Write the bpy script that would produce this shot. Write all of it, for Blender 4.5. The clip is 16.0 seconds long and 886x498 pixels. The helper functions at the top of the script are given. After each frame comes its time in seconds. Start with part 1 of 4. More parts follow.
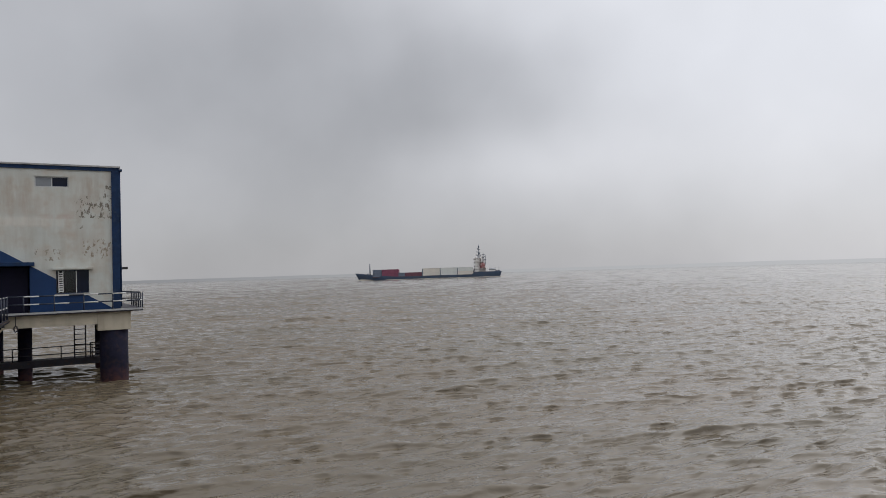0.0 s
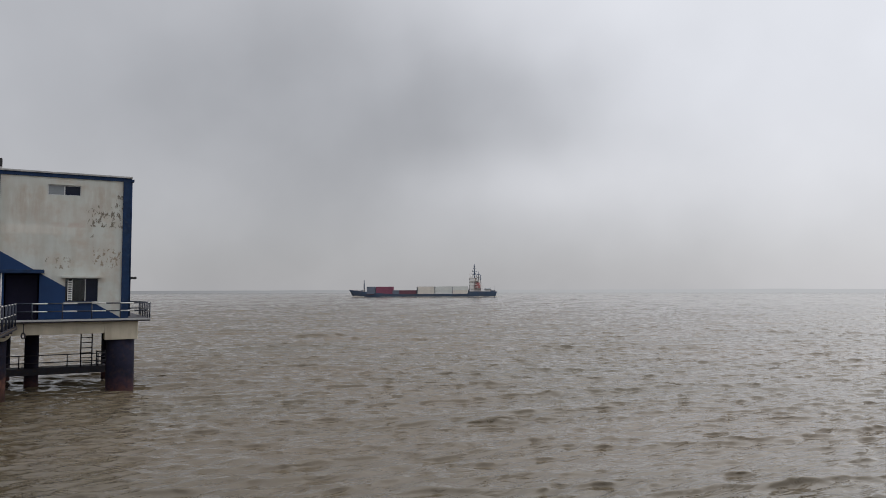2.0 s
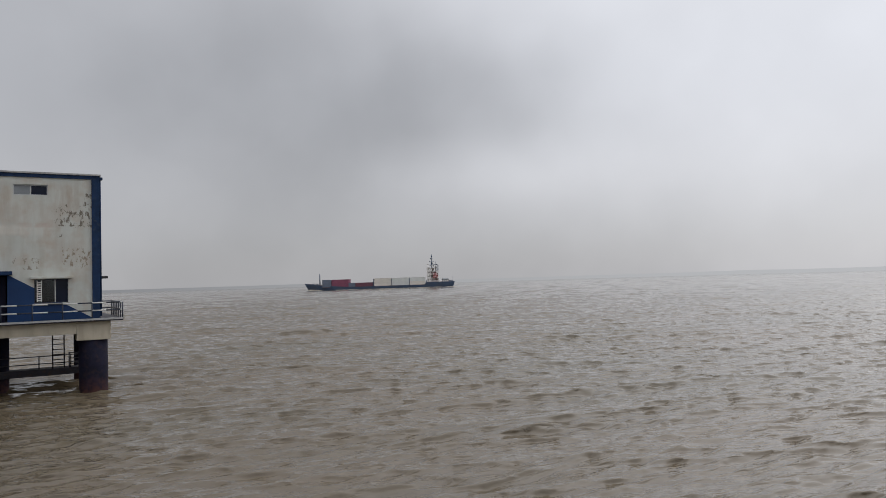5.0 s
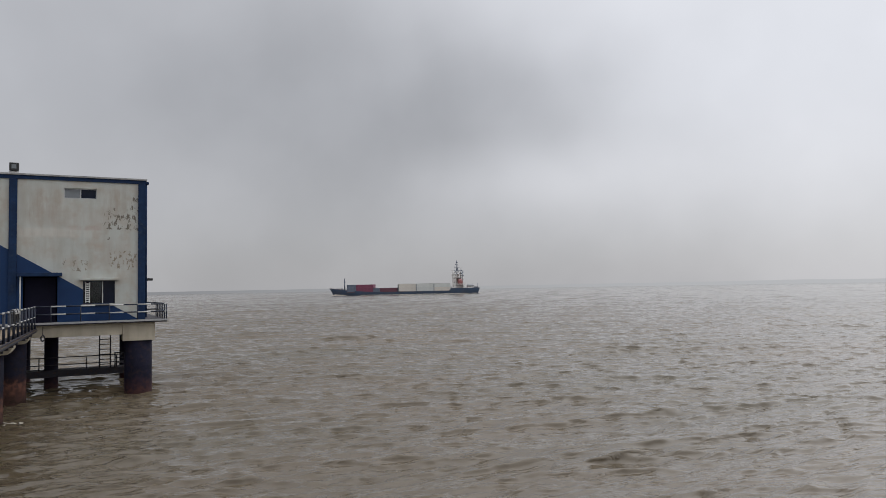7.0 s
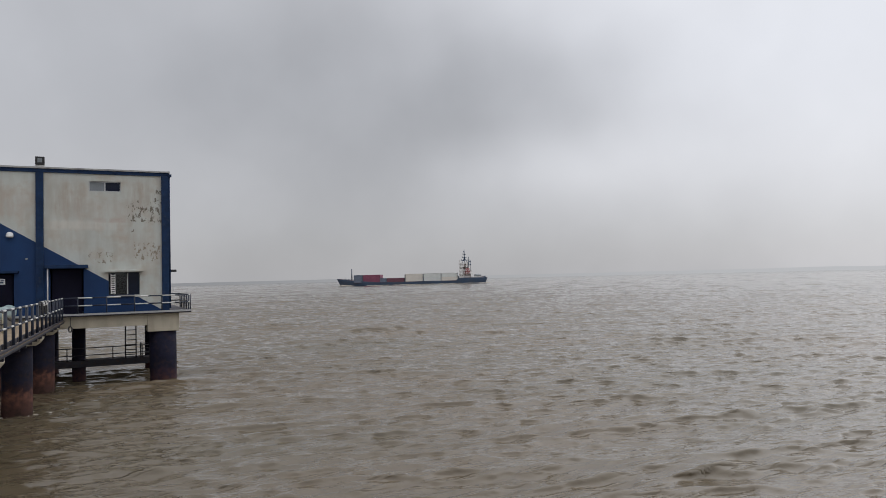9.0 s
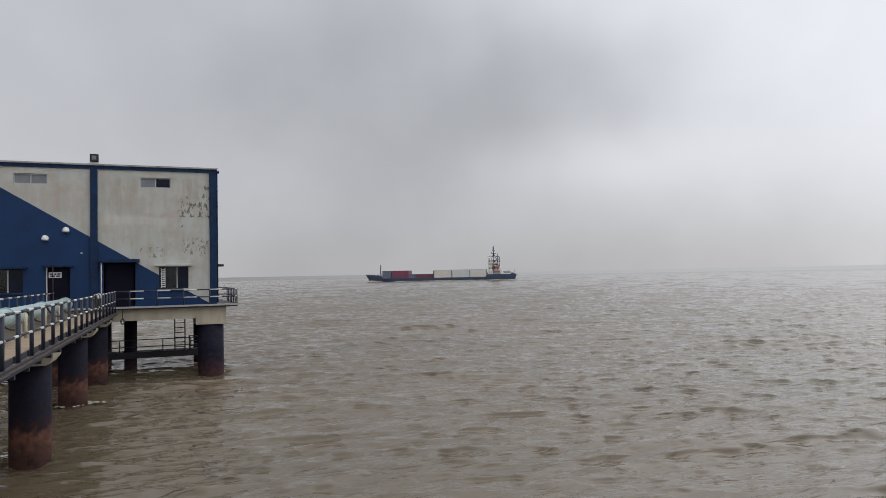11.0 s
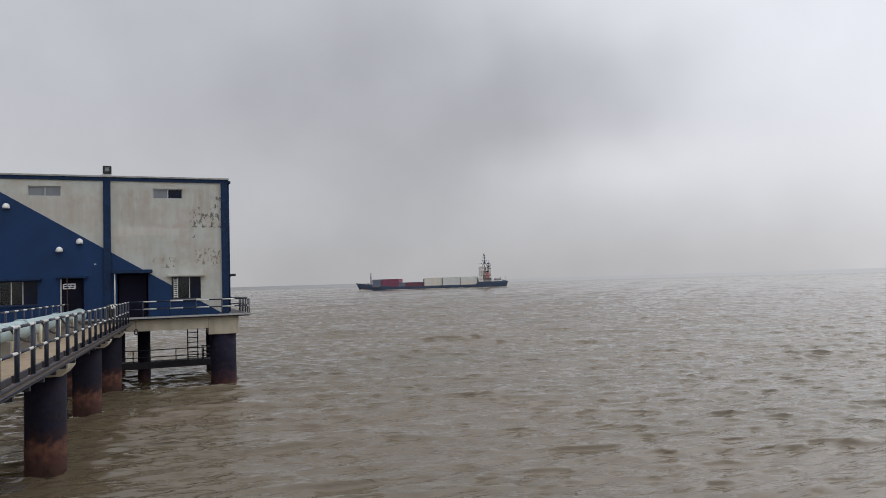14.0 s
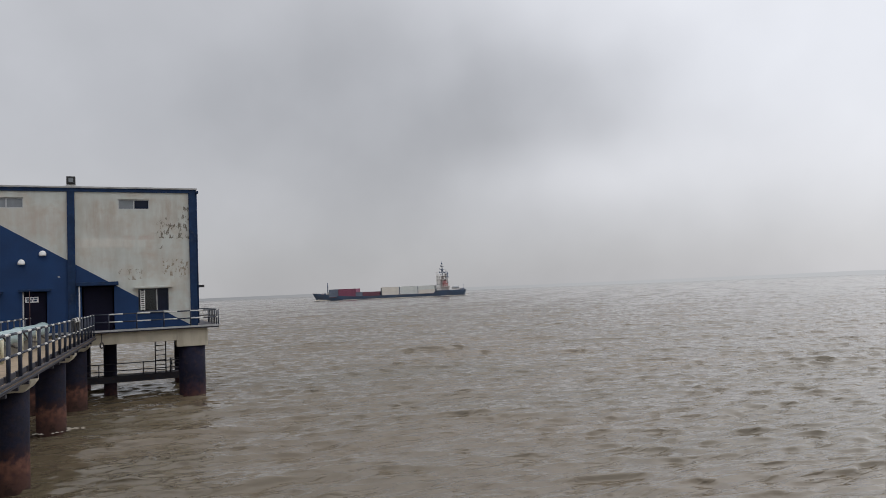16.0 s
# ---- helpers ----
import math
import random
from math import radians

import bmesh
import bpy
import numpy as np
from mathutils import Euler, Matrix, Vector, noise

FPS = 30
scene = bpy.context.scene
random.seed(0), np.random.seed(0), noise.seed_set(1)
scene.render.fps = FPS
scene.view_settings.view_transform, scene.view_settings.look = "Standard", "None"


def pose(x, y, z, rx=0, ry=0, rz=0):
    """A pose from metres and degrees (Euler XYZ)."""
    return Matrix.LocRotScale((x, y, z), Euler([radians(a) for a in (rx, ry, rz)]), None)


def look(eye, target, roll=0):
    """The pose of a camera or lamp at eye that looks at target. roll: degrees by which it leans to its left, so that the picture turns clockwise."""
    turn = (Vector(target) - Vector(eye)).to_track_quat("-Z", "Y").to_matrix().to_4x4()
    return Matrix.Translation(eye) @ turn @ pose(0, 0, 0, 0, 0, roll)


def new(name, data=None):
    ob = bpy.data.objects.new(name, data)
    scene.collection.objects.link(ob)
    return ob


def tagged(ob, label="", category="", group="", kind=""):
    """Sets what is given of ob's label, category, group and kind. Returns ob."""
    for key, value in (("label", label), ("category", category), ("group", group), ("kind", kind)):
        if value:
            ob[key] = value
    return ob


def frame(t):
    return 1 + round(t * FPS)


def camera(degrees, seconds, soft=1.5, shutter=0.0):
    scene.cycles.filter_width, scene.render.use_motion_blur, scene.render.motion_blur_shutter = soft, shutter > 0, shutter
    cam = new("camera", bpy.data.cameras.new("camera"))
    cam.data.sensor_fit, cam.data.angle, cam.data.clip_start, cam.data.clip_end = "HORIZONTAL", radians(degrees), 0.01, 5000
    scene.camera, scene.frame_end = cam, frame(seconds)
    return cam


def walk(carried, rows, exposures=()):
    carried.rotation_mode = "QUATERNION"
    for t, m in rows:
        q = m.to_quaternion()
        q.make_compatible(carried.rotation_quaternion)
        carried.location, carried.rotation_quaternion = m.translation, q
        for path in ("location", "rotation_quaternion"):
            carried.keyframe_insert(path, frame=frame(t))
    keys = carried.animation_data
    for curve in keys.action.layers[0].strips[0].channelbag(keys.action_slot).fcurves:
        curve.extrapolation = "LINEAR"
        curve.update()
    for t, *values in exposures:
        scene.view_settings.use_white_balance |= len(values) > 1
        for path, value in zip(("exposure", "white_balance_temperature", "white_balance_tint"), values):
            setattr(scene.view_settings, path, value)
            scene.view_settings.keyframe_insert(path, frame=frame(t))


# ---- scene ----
# camera: stands on the shore and turns slowly with the ship
cam = camera(64.0, 16.0, soft=0.7)
EYE = 5.5
ROWS = [
    (0.0, 0.00, 1.74, 1.77), (0.5, -0.68, 2.22, 1.87), (1.0, 0.59, 2.41, 0.84), (1.5, -0.51, 2.74, 1.09),
    (2.0, 0.59, 3.25, 0.18), (2.5, -0.49, 2.68, 0.26), (3.0, -0.77, 2.54, 1.02), (5.5, -1.27, 2.35, 1.84),
    (6.0, -0.34, 2.09, 1.63), (6.5, 0.16, 2.39, 1.56), (7.0, 1.72, 2.98, 1.10), (7.5, 1.45, 2.54, 1.29),
    (8.0, 2.29, 2.70, 1.57), (8.5, 2.22, 2.56, 1.44), (9.0, 3.37, 2.17, 1.46), (9.5, 4.98, 2.04, 0.69),
    (10.0, 6.27, 1.88, 1.37), (12.5, 7.43, 2.59, 0.59), (13.0, 7.44, 3.20, 0.95), (13.5, 7.80, 2.82, 1.42),
    (14.0, 7.68, 2.54, 1.70), (14.5, 7.13, 2.47, 2.18), (15.0, 7.57, 3.70, 1.87), (15.5, 6.65, 3.03, 2.31),
    (16.0, 5.39, 3.13, 2.41),
]
walk(cam, [(t, pose(0, 0, EYE, 90 + pitch, roll, yaw)) for t, yaw, pitch, roll in ROWS],
     exposures=[(0.0, 0.01), (3.0, -0.05), (7.0, -0.03), (9.0, 0.04), (10.0, 0.12), (13.0, 0.11), (16.0, 0.09)])


# ---- world and light ----
def direction(az, el):
    """A unit vector; az in degrees to the left of +y."""
    a, b = radians(az), radians(el)
    return (-math.sin(a) * math.cos(b), math.cos(a) * math.cos(b), math.sin(b))


def make_world():
    world = bpy.data.worlds.new("overcast_sky")
    scene.world = world
    world.use_nodes = True
    nt = world.node_tree
    nt.nodes.clear()
    N, L = nt.nodes.new, nt.links.new

    def math_node(op, a, b=None, clamp=False):
        n = N("ShaderNodeMath")
        n.operation, n.use_clamp = op, clamp
        for i, v in enumerate((a, b)):
            if v is None:
                continue
            if isinstance(v, (int, float)):
                n.inputs[i].default_value = v
            else:
                L(v, n.inputs[i])
        return n.outputs[0]

    def ramp(value, a, b, to_a=0.0, to_b=1.0):
        n = N("ShaderNodeMapRange")
        n.interpolation_type = "SMOOTHSTEP"
        L(value, n.inputs["Value"])
        for key, v in (("From Min", a), ("From Max", b), ("To Min", to_a), ("To Max", to_b)):
            n.inputs[key].default_value = v
        return n.outputs["Result"]

    coord = N("ShaderNodeTexCoord").outputs["Generated"]
    warp = N("ShaderNodeTexNoise")
    warp.inputs["Scale"].default_value, warp.inputs["Detail"].default_value = 2.6, 3.0
    warp.inputs["Roughness"].default_value = 0.55
    L(coord, warp.inputs["Vector"])
    sub = N("ShaderNodeVectorMath")
    sub.operation = "SUBTRACT"
    L(warp.outputs["Color"], sub.inputs[0])
    sub.inputs[1].default_value = (0.5, 0.5, 0.5)
    sc = N("ShaderNodeVectorMath")
    sc.operation = "SCALE"
    L(sub.outputs[0], sc.inputs[0])
    sc.inputs["Scale"].default_value = 0.11
    bent = N("ShaderNodeVectorMath")
    bent.operation = "ADD"
    L(coord, bent.inputs[0])
    L(sc.outputs[0], bent.inputs[1])

    def near(az, el):
        d = N("ShaderNodeVectorMath")
        d.operation = "DOT_PRODUCT"
        L(bent.outputs[0], d.inputs[0])
        d.inputs[1].default_value = direction(az, el)
        return d.outputs["Value"]

    xyz = N("ShaderNodeSeparateXYZ")
    L(coord, xyz.inputs[0])
    up = xyz.outputs["Z"]
    # broad brightening towards the hidden sun, high cloud brighter than the horizon
    glow = ramp(near(-38, 32), 0.66, 1.03, 0.0, 0.37)
    high = ramp(up, 0.36, 0.95, 0.0, SKY_HIGH)
    # a long darker cloud bank ahead, lighter below it
    bxyz = N("ShaderNodeSeparateXYZ")
    L(bent.outputs[0], bxyz.inputs[0])
    ahead = math_node("MAXIMUM", bxyz.outputs["Y"], 0.05)
    side = math_node("DIVIDE", bxyz.outputs["X"], ahead)
    rise = math_node("DIVIDE", bxyz.outputs["Z"], ahead)

    def cloud_bank(a, e, wa, we, amount, core=0.15):
        p = math_node("DIVIDE", math_node("SUBTRACT", side, a), wa)
        q = math_node("DIVIDE", math_node("SUBTRACT", rise, e), we)
        d = math_node("SQRT", math_node("ADD", math_node("MULTIPLY", p, p), math_node("MULTIPLY", q, q)))
        return ramp(d, core, 1.25, amount, 0.0)

    bank = cloud_bank(-0.12, 0.27, 0.42, 0.15, -0.095, 0.35)
    bank2 = cloud_bank(0.06, 0.25, 0.19, 0.10, -0.06, 0.45)
    left = cloud_bank(-0.22, 0.0, 0.58, 0.17, -0.085)
    mottle = N("ShaderNodeTexNoise")
    mottle.inputs["Scale"].default_value, mottle.inputs["Detail"].default_value = 5.0, 4.0
    L(coord, mottle.inputs["Vector"])
    grain = ramp(mottle.outputs["Fac"], 0.25, 0.75, -0.03, 0.03)
    total = math_node("ADD", glow, high)
    low_right = cloud_bank(0.50, 0.0, 0.48, 0.15, -0.11)
    clearing = cloud_bank(0.06, 0.16, 0.17, 0.06, 0.05)
    for v in (bank, bank2, left, low_right, clearing, grain):
        total = math_node("ADD", total, v)
    total = math_node("ADD", total, 0.503)
    tint = N("ShaderNodeMix")
    tint.data_type = "RGBA"
    L(ramp(up, 0.0, 0.30), tint.inputs["Factor"])
    tint.inputs["A"].default_value = (1.0, 1.0, 1.04, 1)
    tint.inputs["B"].default_value = (0.98, 1.0, 1.065, 1)
    cloud = N("ShaderNodeBackground")
    L(tint.outputs["Result"], cloud.inputs["Color"])
    L(total, cloud.inputs["Strength"])
    sky = N("ShaderNodeTexSky")
    sky.sky_type, sky.sun_disc = "NISHITA", False
    sky.sun_elevation, sky.sun_rotation = radians(SUN_EL), radians(-SUN_AZ)
    clear = N("ShaderNodeBackground")
    clear.inputs["Strength"].default_value = 0.1
    L(sky.outputs[0], clear.inputs["Color"])
    mix = N("ShaderNodeMixShader")
    mix.inputs[0].default_value = 0.95
    L(clear.outputs[0], mix.inputs[1])
    L(cloud.outputs[0], mix.inputs[2])
    L(mix.outputs[0], N("ShaderNodeOutputWorld").inputs["Surface"])


SUN_AZ, SUN_EL, SKY_HIGH = -85.0, 45.0, 0.60
make_world()
sun = new("sun", bpy.data.lights.new("sun", "SUN"))
sun.data.energy, sun.data.angle, sun.data.color = 0.9, radians(110), (1.0, 0.97, 0.92)
sun.matrix_world = look(direction(SUN_AZ, SUN_EL), (0, 0, 0))


# ---- materials ----
def material(name, color, rough=0.6, metal=0.0, vary=0.12, scale=2.0, fine=30.0, bump=0.15, dist=0.01, second=None, cover=(0.55, 0.7),
             spots=None, washes=None, streak=None, low=None, spec=0.5):
    """A painted or raw surface: grain at two scales, and if given patches of a second colour, flaking spots, streaks, or a tide band."""
    m = bpy.data.materials.new(name)
    m.use_nodes = True
    nt = m.node_tree
    N, L = nt.nodes.new, nt.links.new
    bsdf = nt.nodes["Principled BSDF"]
    coord = N("ShaderNodeTexCoord").outputs["Object"]

    def tex(s, detail=4.0, stretch=None, rough_=0.55):
        n = N("ShaderNodeTexNoise")
        n.inputs["Scale"].default_value, n.inputs["Detail"].default_value = s, detail
        n.inputs["Roughness"].default_value = rough_
        if stretch:
            mp = N("ShaderNodeMapping")
            mp.inputs["Scale"].default_value = stretch
            L(coord, mp.inputs["Vector"])
            L(mp.outputs[0], n.inputs["Vector"])
        else:
            L(coord, n.inputs["Vector"])
        return n.outputs["Fac"]

    def ramp(v, a, b, ta=0.0, tb=1.0):
        n = N("ShaderNodeMapRange")
        n.inputs["From Min"].default_value, n.inputs["From Max"].default_value = a, b
        n.inputs["To Min"].default_value, n.inputs["To Max"].default_value = ta, tb
        L(v, n.inputs["Value"])
        return n.outputs["Result"]

    def mul(a, b):
        n = N("ShaderNodeMath")
        n.operation = "MULTIPLY"
        L(a, n.inputs[0])
        L(b, n.inputs[1])
        return n.outputs[0]

    def mixed(fac, a, b, mode="MIX"):
        n = N("ShaderNodeMix")
        n.data_type, n.blend_type = "RGBA", mode
        L(fac, n.inputs["Factor"])
        for key, v in (("A", a), ("B", b)):
            if isinstance(v, tuple):
                n.inputs[key].default_value = (*v, 1)
            else:
                L(v, n.inputs[key])
        return n.outputs["Result"]

    big, small = tex(scale), tex(fine, 3.0)
    darker, lighter = tuple(c * (1 - vary) for c in color), tuple(min(1, c * (1 + vary)) for c in color)
    col = mixed(ramp(big, 0.3, 0.7), darker, lighter)
    col = mixed(ramp(small, 0.3, 0.7, 0.0, vary), col, darker)
    if second:
        col = mixed(ramp(tex(scale * 1.7, 6.0), *cover), col, second)
    if streak:
        col = mixed(ramp(tex(1.0, 5.0, (2.2, 2.2, 0.35)), 0.46, 0.8, 0.0, 0.6), col, streak)
    for z0, z1, c in low or ():
        xyz = N("ShaderNodeSeparateXYZ")
        L(N("ShaderNodeNewGeometry").outputs["Position"], xyz.inputs[0])
        add = N("ShaderNodeMath")
        add.operation = "ADD"
        L(xyz.outputs["Z"], add.inputs[0])
        L(ramp(tex(3.0, 5.0), 0.2, 0.8, -0.32, 0.32), add.inputs[1])
        col = mixed(mul(ramp(add.outputs[0], z1, z0), ramp(tex(5.0, 5.0), 0.25, 0.6)), col, c)
    # broad faded or rain-stained areas with soft, run-down edges: (x, z, half width, half height, colour, strength)
    for x, z, w, h, c, amount in washes or ():
        xyz = N("ShaderNodeSeparateXYZ")
        L(coord, xyz.inputs[0])
        sides = []
        for axis, mid, half in (("X", x, w), ("Z", z, h)):
            a = N("ShaderNodeMath")
            a.operation = "SUBTRACT"
            L(xyz.outputs[axis], a.inputs[0])
            a.inputs[1].default_value = mid
            b = N("ShaderNodeMath")
            b.operation = "ABSOLUTE"
            L(a.outputs[0], b.inputs[0])
            sides.append(ramp(b.outputs[0], half, half * 0.5))
        col = mixed(mul(mul(sides[0], sides[1]), ramp(tex(1.0, 6.0, (3.0, 3.0, 0.5), rough_=0.6), 0.33, 0.68, 0.0, amount)), col, c)
    if spots:
        # flaked paint in the places given: (x, z, half width, half height) on the thing
        xyz = N("ShaderNodeSeparateXYZ")
        L(coord, xyz.inputs[0])
        flakes = ramp(tex(4.2, 7.0, (1.25, 1.25, 0.7), rough_=0.68), 0.52, 0.57)
        for x, z, w, h, c in spots:
            parts = []
            for axis, mid, half in (("X", x, w), ("Z", z, h)):
                a = N("ShaderNodeMath")
                a.operation = "SUBTRACT"
                L(xyz.outputs[axis], a.inputs[0])
                a.inputs[1].default_value = mid
                b = N("ShaderNodeMath")
                b.operation = "ABSOLUTE"
                L(a.outputs[0], b.inputs[0])
                parts.append(ramp(b.outputs[0], half, half * 0.45))
            n = N("ShaderNodeMath")
            n.operation = "MULTIPLY"
            L(parts[0], n.inputs[0])
            L(parts[1], n.inputs[1])
            g = N("ShaderNodeMath")
            g.operation = "ADD"
            L(n.outputs[0], g.inputs[0])
            L(ramp(tex(3.1, 6.0, rough_=0.7), 0.3, 0.7, -0.45, 0.45), g.inputs[1])
            col = mixed(mul(ramp(g.outputs[0], 0.42, 0.5), flakes), col, c)
    L(col, bsdf.inputs["Base Color"])
    L(ramp(small, 0.2, 0.8, max(0.03, rough - 0.08), min(1, rough + 0.08)), bsdf.inputs["Roughness"])
    bsdf.inputs["Metallic"].default_value = metal
    bsdf.inputs["Specular IOR Level"].default_value = spec
    bp = N("ShaderNodeBump")
    bp.inputs["Strength"].default_value, bp.inputs["Distance"].default_value = bump, dist
    L(small, bp.inputs["Height"])
    L(bp.outputs[0], bsdf.inputs["Normal"])
    return m


def glass_material(name, tint=(0.75, 0.85, 0.85)):
    m = bpy.data.materials.new(name)
    m.use_nodes = True
    b = m.node_tree.nodes["Principled BSDF"]
    b.inputs["Base Color"].default_value = (*tint, 1)
    b.inputs["Roughness"].default_value = 0.04
    b.inputs["Transmission Weight"].default_value = 1.0
    b.inputs["IOR"].default_value = 1.45
    return m


def water_material():
    m = bpy.data.materials.new("muddy_water")
    m.use_nodes = True
    nt = m.node_tree
    N, L = nt.nodes.new, nt.links.new
    b = nt.nodes["Principled BSDF"]
    coord = N("ShaderNodeTexCoord").outputs["Object"]

    def noise_of(scale, detail, stretch):
        mp = N("ShaderNodeMapping")
        mp.vector_type = "TEXTURE"
        mp.inputs["Rotation"].default_value = (0, 0, radians(28))
        mp.inputs["Scale"].default_value = stretch
        L(coord, mp.inputs["Vector"])
        n = N("ShaderNodeTexNoise")
        n.inputs["Scale"].default_value, n.inputs["Detail"].default_value = scale, detail
        L(mp.outputs[0], n.inputs["Vector"])
        return n.outputs["Fac"]

    mixn = N("ShaderNodeMix")
    mixn.data_type = "RGBA"
    r = N("ShaderNodeMapRange")
    r.inputs["From Min"].default_value, r.inputs["From Max"].default_value = 0.35, 0.65
    L(noise_of(0.07, 5.0, (1.6, 0.8, 1)), r.inputs["Value"])
    L(r.outputs[0], mixn.inputs["Factor"])
    mixn.inputs["A"].default_value = (*WATER_A, 1)
    mixn.inputs["B"].default_value = (*WATER_B, 1)
    xyz = N("ShaderNodeSeparateXYZ")
    L(coord, xyz.inputs[0])
    crest = N("ShaderNodeMapRange")
    crest.inputs["From Min"].default_value, crest.inputs["From Max"].default_value = 0.50, 0.60
    L(xyz.outputs["Z"], crest.inputs["Value"])
    broken = N("ShaderNodeMapRange")
    broken.inputs["From Min"].default_value, broken.inputs["From Max"].default_value = 0.56, 0.70
    L(noise_of(9.0, 4.0, (1.6, 0.7, 1)), broken.inputs["Value"])
    both = N("ShaderNodeMath")
    both.operation = "MULTIPLY"
    L(crest.outputs[0], both.inputs[0])
    L(broken.outputs[0], both.inputs[1])
    foam = N("ShaderNodeMix")
    foam.data_type = "RGBA"
    L(both.outputs[0], foam.inputs["Factor"])
    L(mixn.outputs["Result"], foam.inputs["A"])
    foam.inputs["B"].default_value = (0.36, 0.33, 0.28, 1)
    L(foam.outputs["Result"], b.inputs["Base Color"])
    b.inputs["Roughness"].default_value = 0.05
    b.inputs["IOR"].default_value = 1.45
    # ripples: two sizes
    h1, h2 = noise_of(1.3, 3.0, (1.8, 0.6, 1)), noise_of(4.0, 3.0, (1.6, 0.7, 1))
    bp = N("ShaderNodeBump")
    bp.inputs["Strength"].default_value, bp.inputs["Distance"].default_value = 0.35, 0.06
    L(h1, bp.inputs["Height"])
    bp0 = N("ShaderNodeBump")
    bp0.inputs["Strength"].default_value, bp0.inputs["Distance"].default_value = 0.2, 0.1
    L(noise_of(0.3, 3.0, (2.0, 0.7, 1)), bp0.inputs["Height"])
    L(bp0.outputs[0], bp.inputs["Normal"])
    bp2 = N("ShaderNodeBump")
    bp2.inputs["Strength"].default_value, bp2.inputs["Distance"].default_value = 0.55, 0.04
    L(h2, bp2.inputs["Height"])
    L(bp.outputs[0], bp2.inputs["Normal"])
    # scattered steep wavelets with calm between them
    steep = N("ShaderNodeMapRange")
    steep.interpolation_type = "SMOOTHSTEP"
    steep.inputs["From Min"].default_value, steep.inputs["From Max"].default_value = 0.52, 0.70
    L(noise_of(1.7, 2.0, (2.6, 0.6, 1)), steep.inputs["Value"])
    bp4 = N("ShaderNodeBump")
    bp4.inputs["Strength"].default_value, bp4.inputs["Distance"].default_value = 0.65, 0.09
    L(steep.outputs[0], bp4.inputs["Height"])
    L(bp2.outputs[0], bp4.inputs["Normal"])
    L(bp4.outputs[0], b.inputs["Normal"])
    return m


WATER_A, WATER_B = (0.120, 0.092, 0.060), (0.104, 0.086, 0.058)
SWELL, MIDDLE, CHOP, CHOPPY, LEANING = 0.07, 0.165, 0.15, 0.85, 2.7
DIRT = (0.16, 0.14, 0.115)
CREAM = material("cream_render", (0.495, 0.515, 0.485), 0.85, vary=0.10, scale=0.7, fine=22, bump=0.25, streak=(0.36, 0.33, 0.28), second=(0.45, 0.405, 0.35), cover=(0.48, 0.68),
                 spots=[(-0.7, 9.55, 1.35, 0.8, DIRT), (-0.15, 10.5, 0.25, 0.5, DIRT), (-0.75, 7.3, 0.85, 0.7, (0.26, 0.215, 0.165)), (-2.9, 7.0, 0.6, 0.4, (0.25, 0.22, 0.18)),
                        (-3.6, 7.2, 0.18, 0.25, DIRT), (-1.55, 8.55, 0.2, 0.2, DIRT)],
                 washes=[(-4.7, 10.3, 1.2, 1.2, (0.37, 0.32, 0.27), 0.8), (-1.1, 10.6, 0.9, 0.9, (0.36, 0.30, 0.25), 0.85), (-3.0, 9.6, 2.6, 0.7, (0.42, 0.36, 0.31), 0.6),
                         (-4.2, 8.78, 2.3, 0.32, (0.60, 0.58, 0.53), 0.9), (-2.6, 9.05, 1.0, 0.16, (0.45, 0.34, 0.30), 0.7), (-4.8, 7.9, 1.5, 0.8, (0.40, 0.36, 0.31), 0.5),
                         (-1.0, 7.6, 1.2, 1.1, (0.42, 0.36, 0.31), 0.55), (-7.6, 9.9, 1.5, 1.0, (0.43, 0.36, 0.31), 0.8), (-9.6, 10.2, 1.2, 0.7, (0.44, 0.38, 0.33), 0.6)])
BLUE = material("dark_blue_paint", (0.0045, 0.031, 0.106), 0.68, vary=0.22, scale=0.6, fine=18, bump=0.2, spec=0.35)
BLUE_TRIM = material("blue_trim_paint", (0.007, 0.026, 0.076), 0.7, vary=0.3, scale=3.0, bump=0.2, second=(0.03, 0.045, 0.075), cover=(0.58, 0.8), spec=0.25)
BEAM = material("cream_concrete", (0.47, 0.425, 0.34), 0.85, vary=0.12, scale=1.2, fine=25, bump=0.3, streak=(0.27, 0.23, 0.17))
CONCRETE = material("grey_concrete", (0.30, 0.28, 0.25), 0.88, vary=0.16, scale=1.5, fine=30, bump=0.35, streak=(0.18, 0.165, 0.14))
SAND_DECK = material("tan_concrete_deck", (0.29, 0.22, 0.15), 0.9, vary=0.14, scale=1.2, fine=25, bump=0.3, second=(0.21, 0.165, 0.115))
PILE = material("tarred_pile_steel", (0.012, 0.012, 0.026), 0.78, vary=0.45, scale=2.2, fine=20, bump=0.5, second=(0.026, 0.017, 0.019), cover=(0.5, 0.75),
                low=((1.0, 1.5, (0.05, 0.025, 0.022)), (0.9, 1.1, (0.15, 0.068, 0.05)), (0.3, 0.8, (0.036, 0.02, 0.017))), spec=0.2)
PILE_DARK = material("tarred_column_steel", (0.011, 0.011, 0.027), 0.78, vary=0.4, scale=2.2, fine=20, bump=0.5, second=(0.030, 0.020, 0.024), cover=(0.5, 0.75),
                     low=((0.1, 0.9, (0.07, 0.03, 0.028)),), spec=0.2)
STEEL_DARK = material("dark_rusty_steel", (0.024, 0.023, 0.034), 0.65, vary=0.3, scale=4.0, bump=0.35, second=(0.07, 0.035, 0.022), cover=(0.55, 0.75))
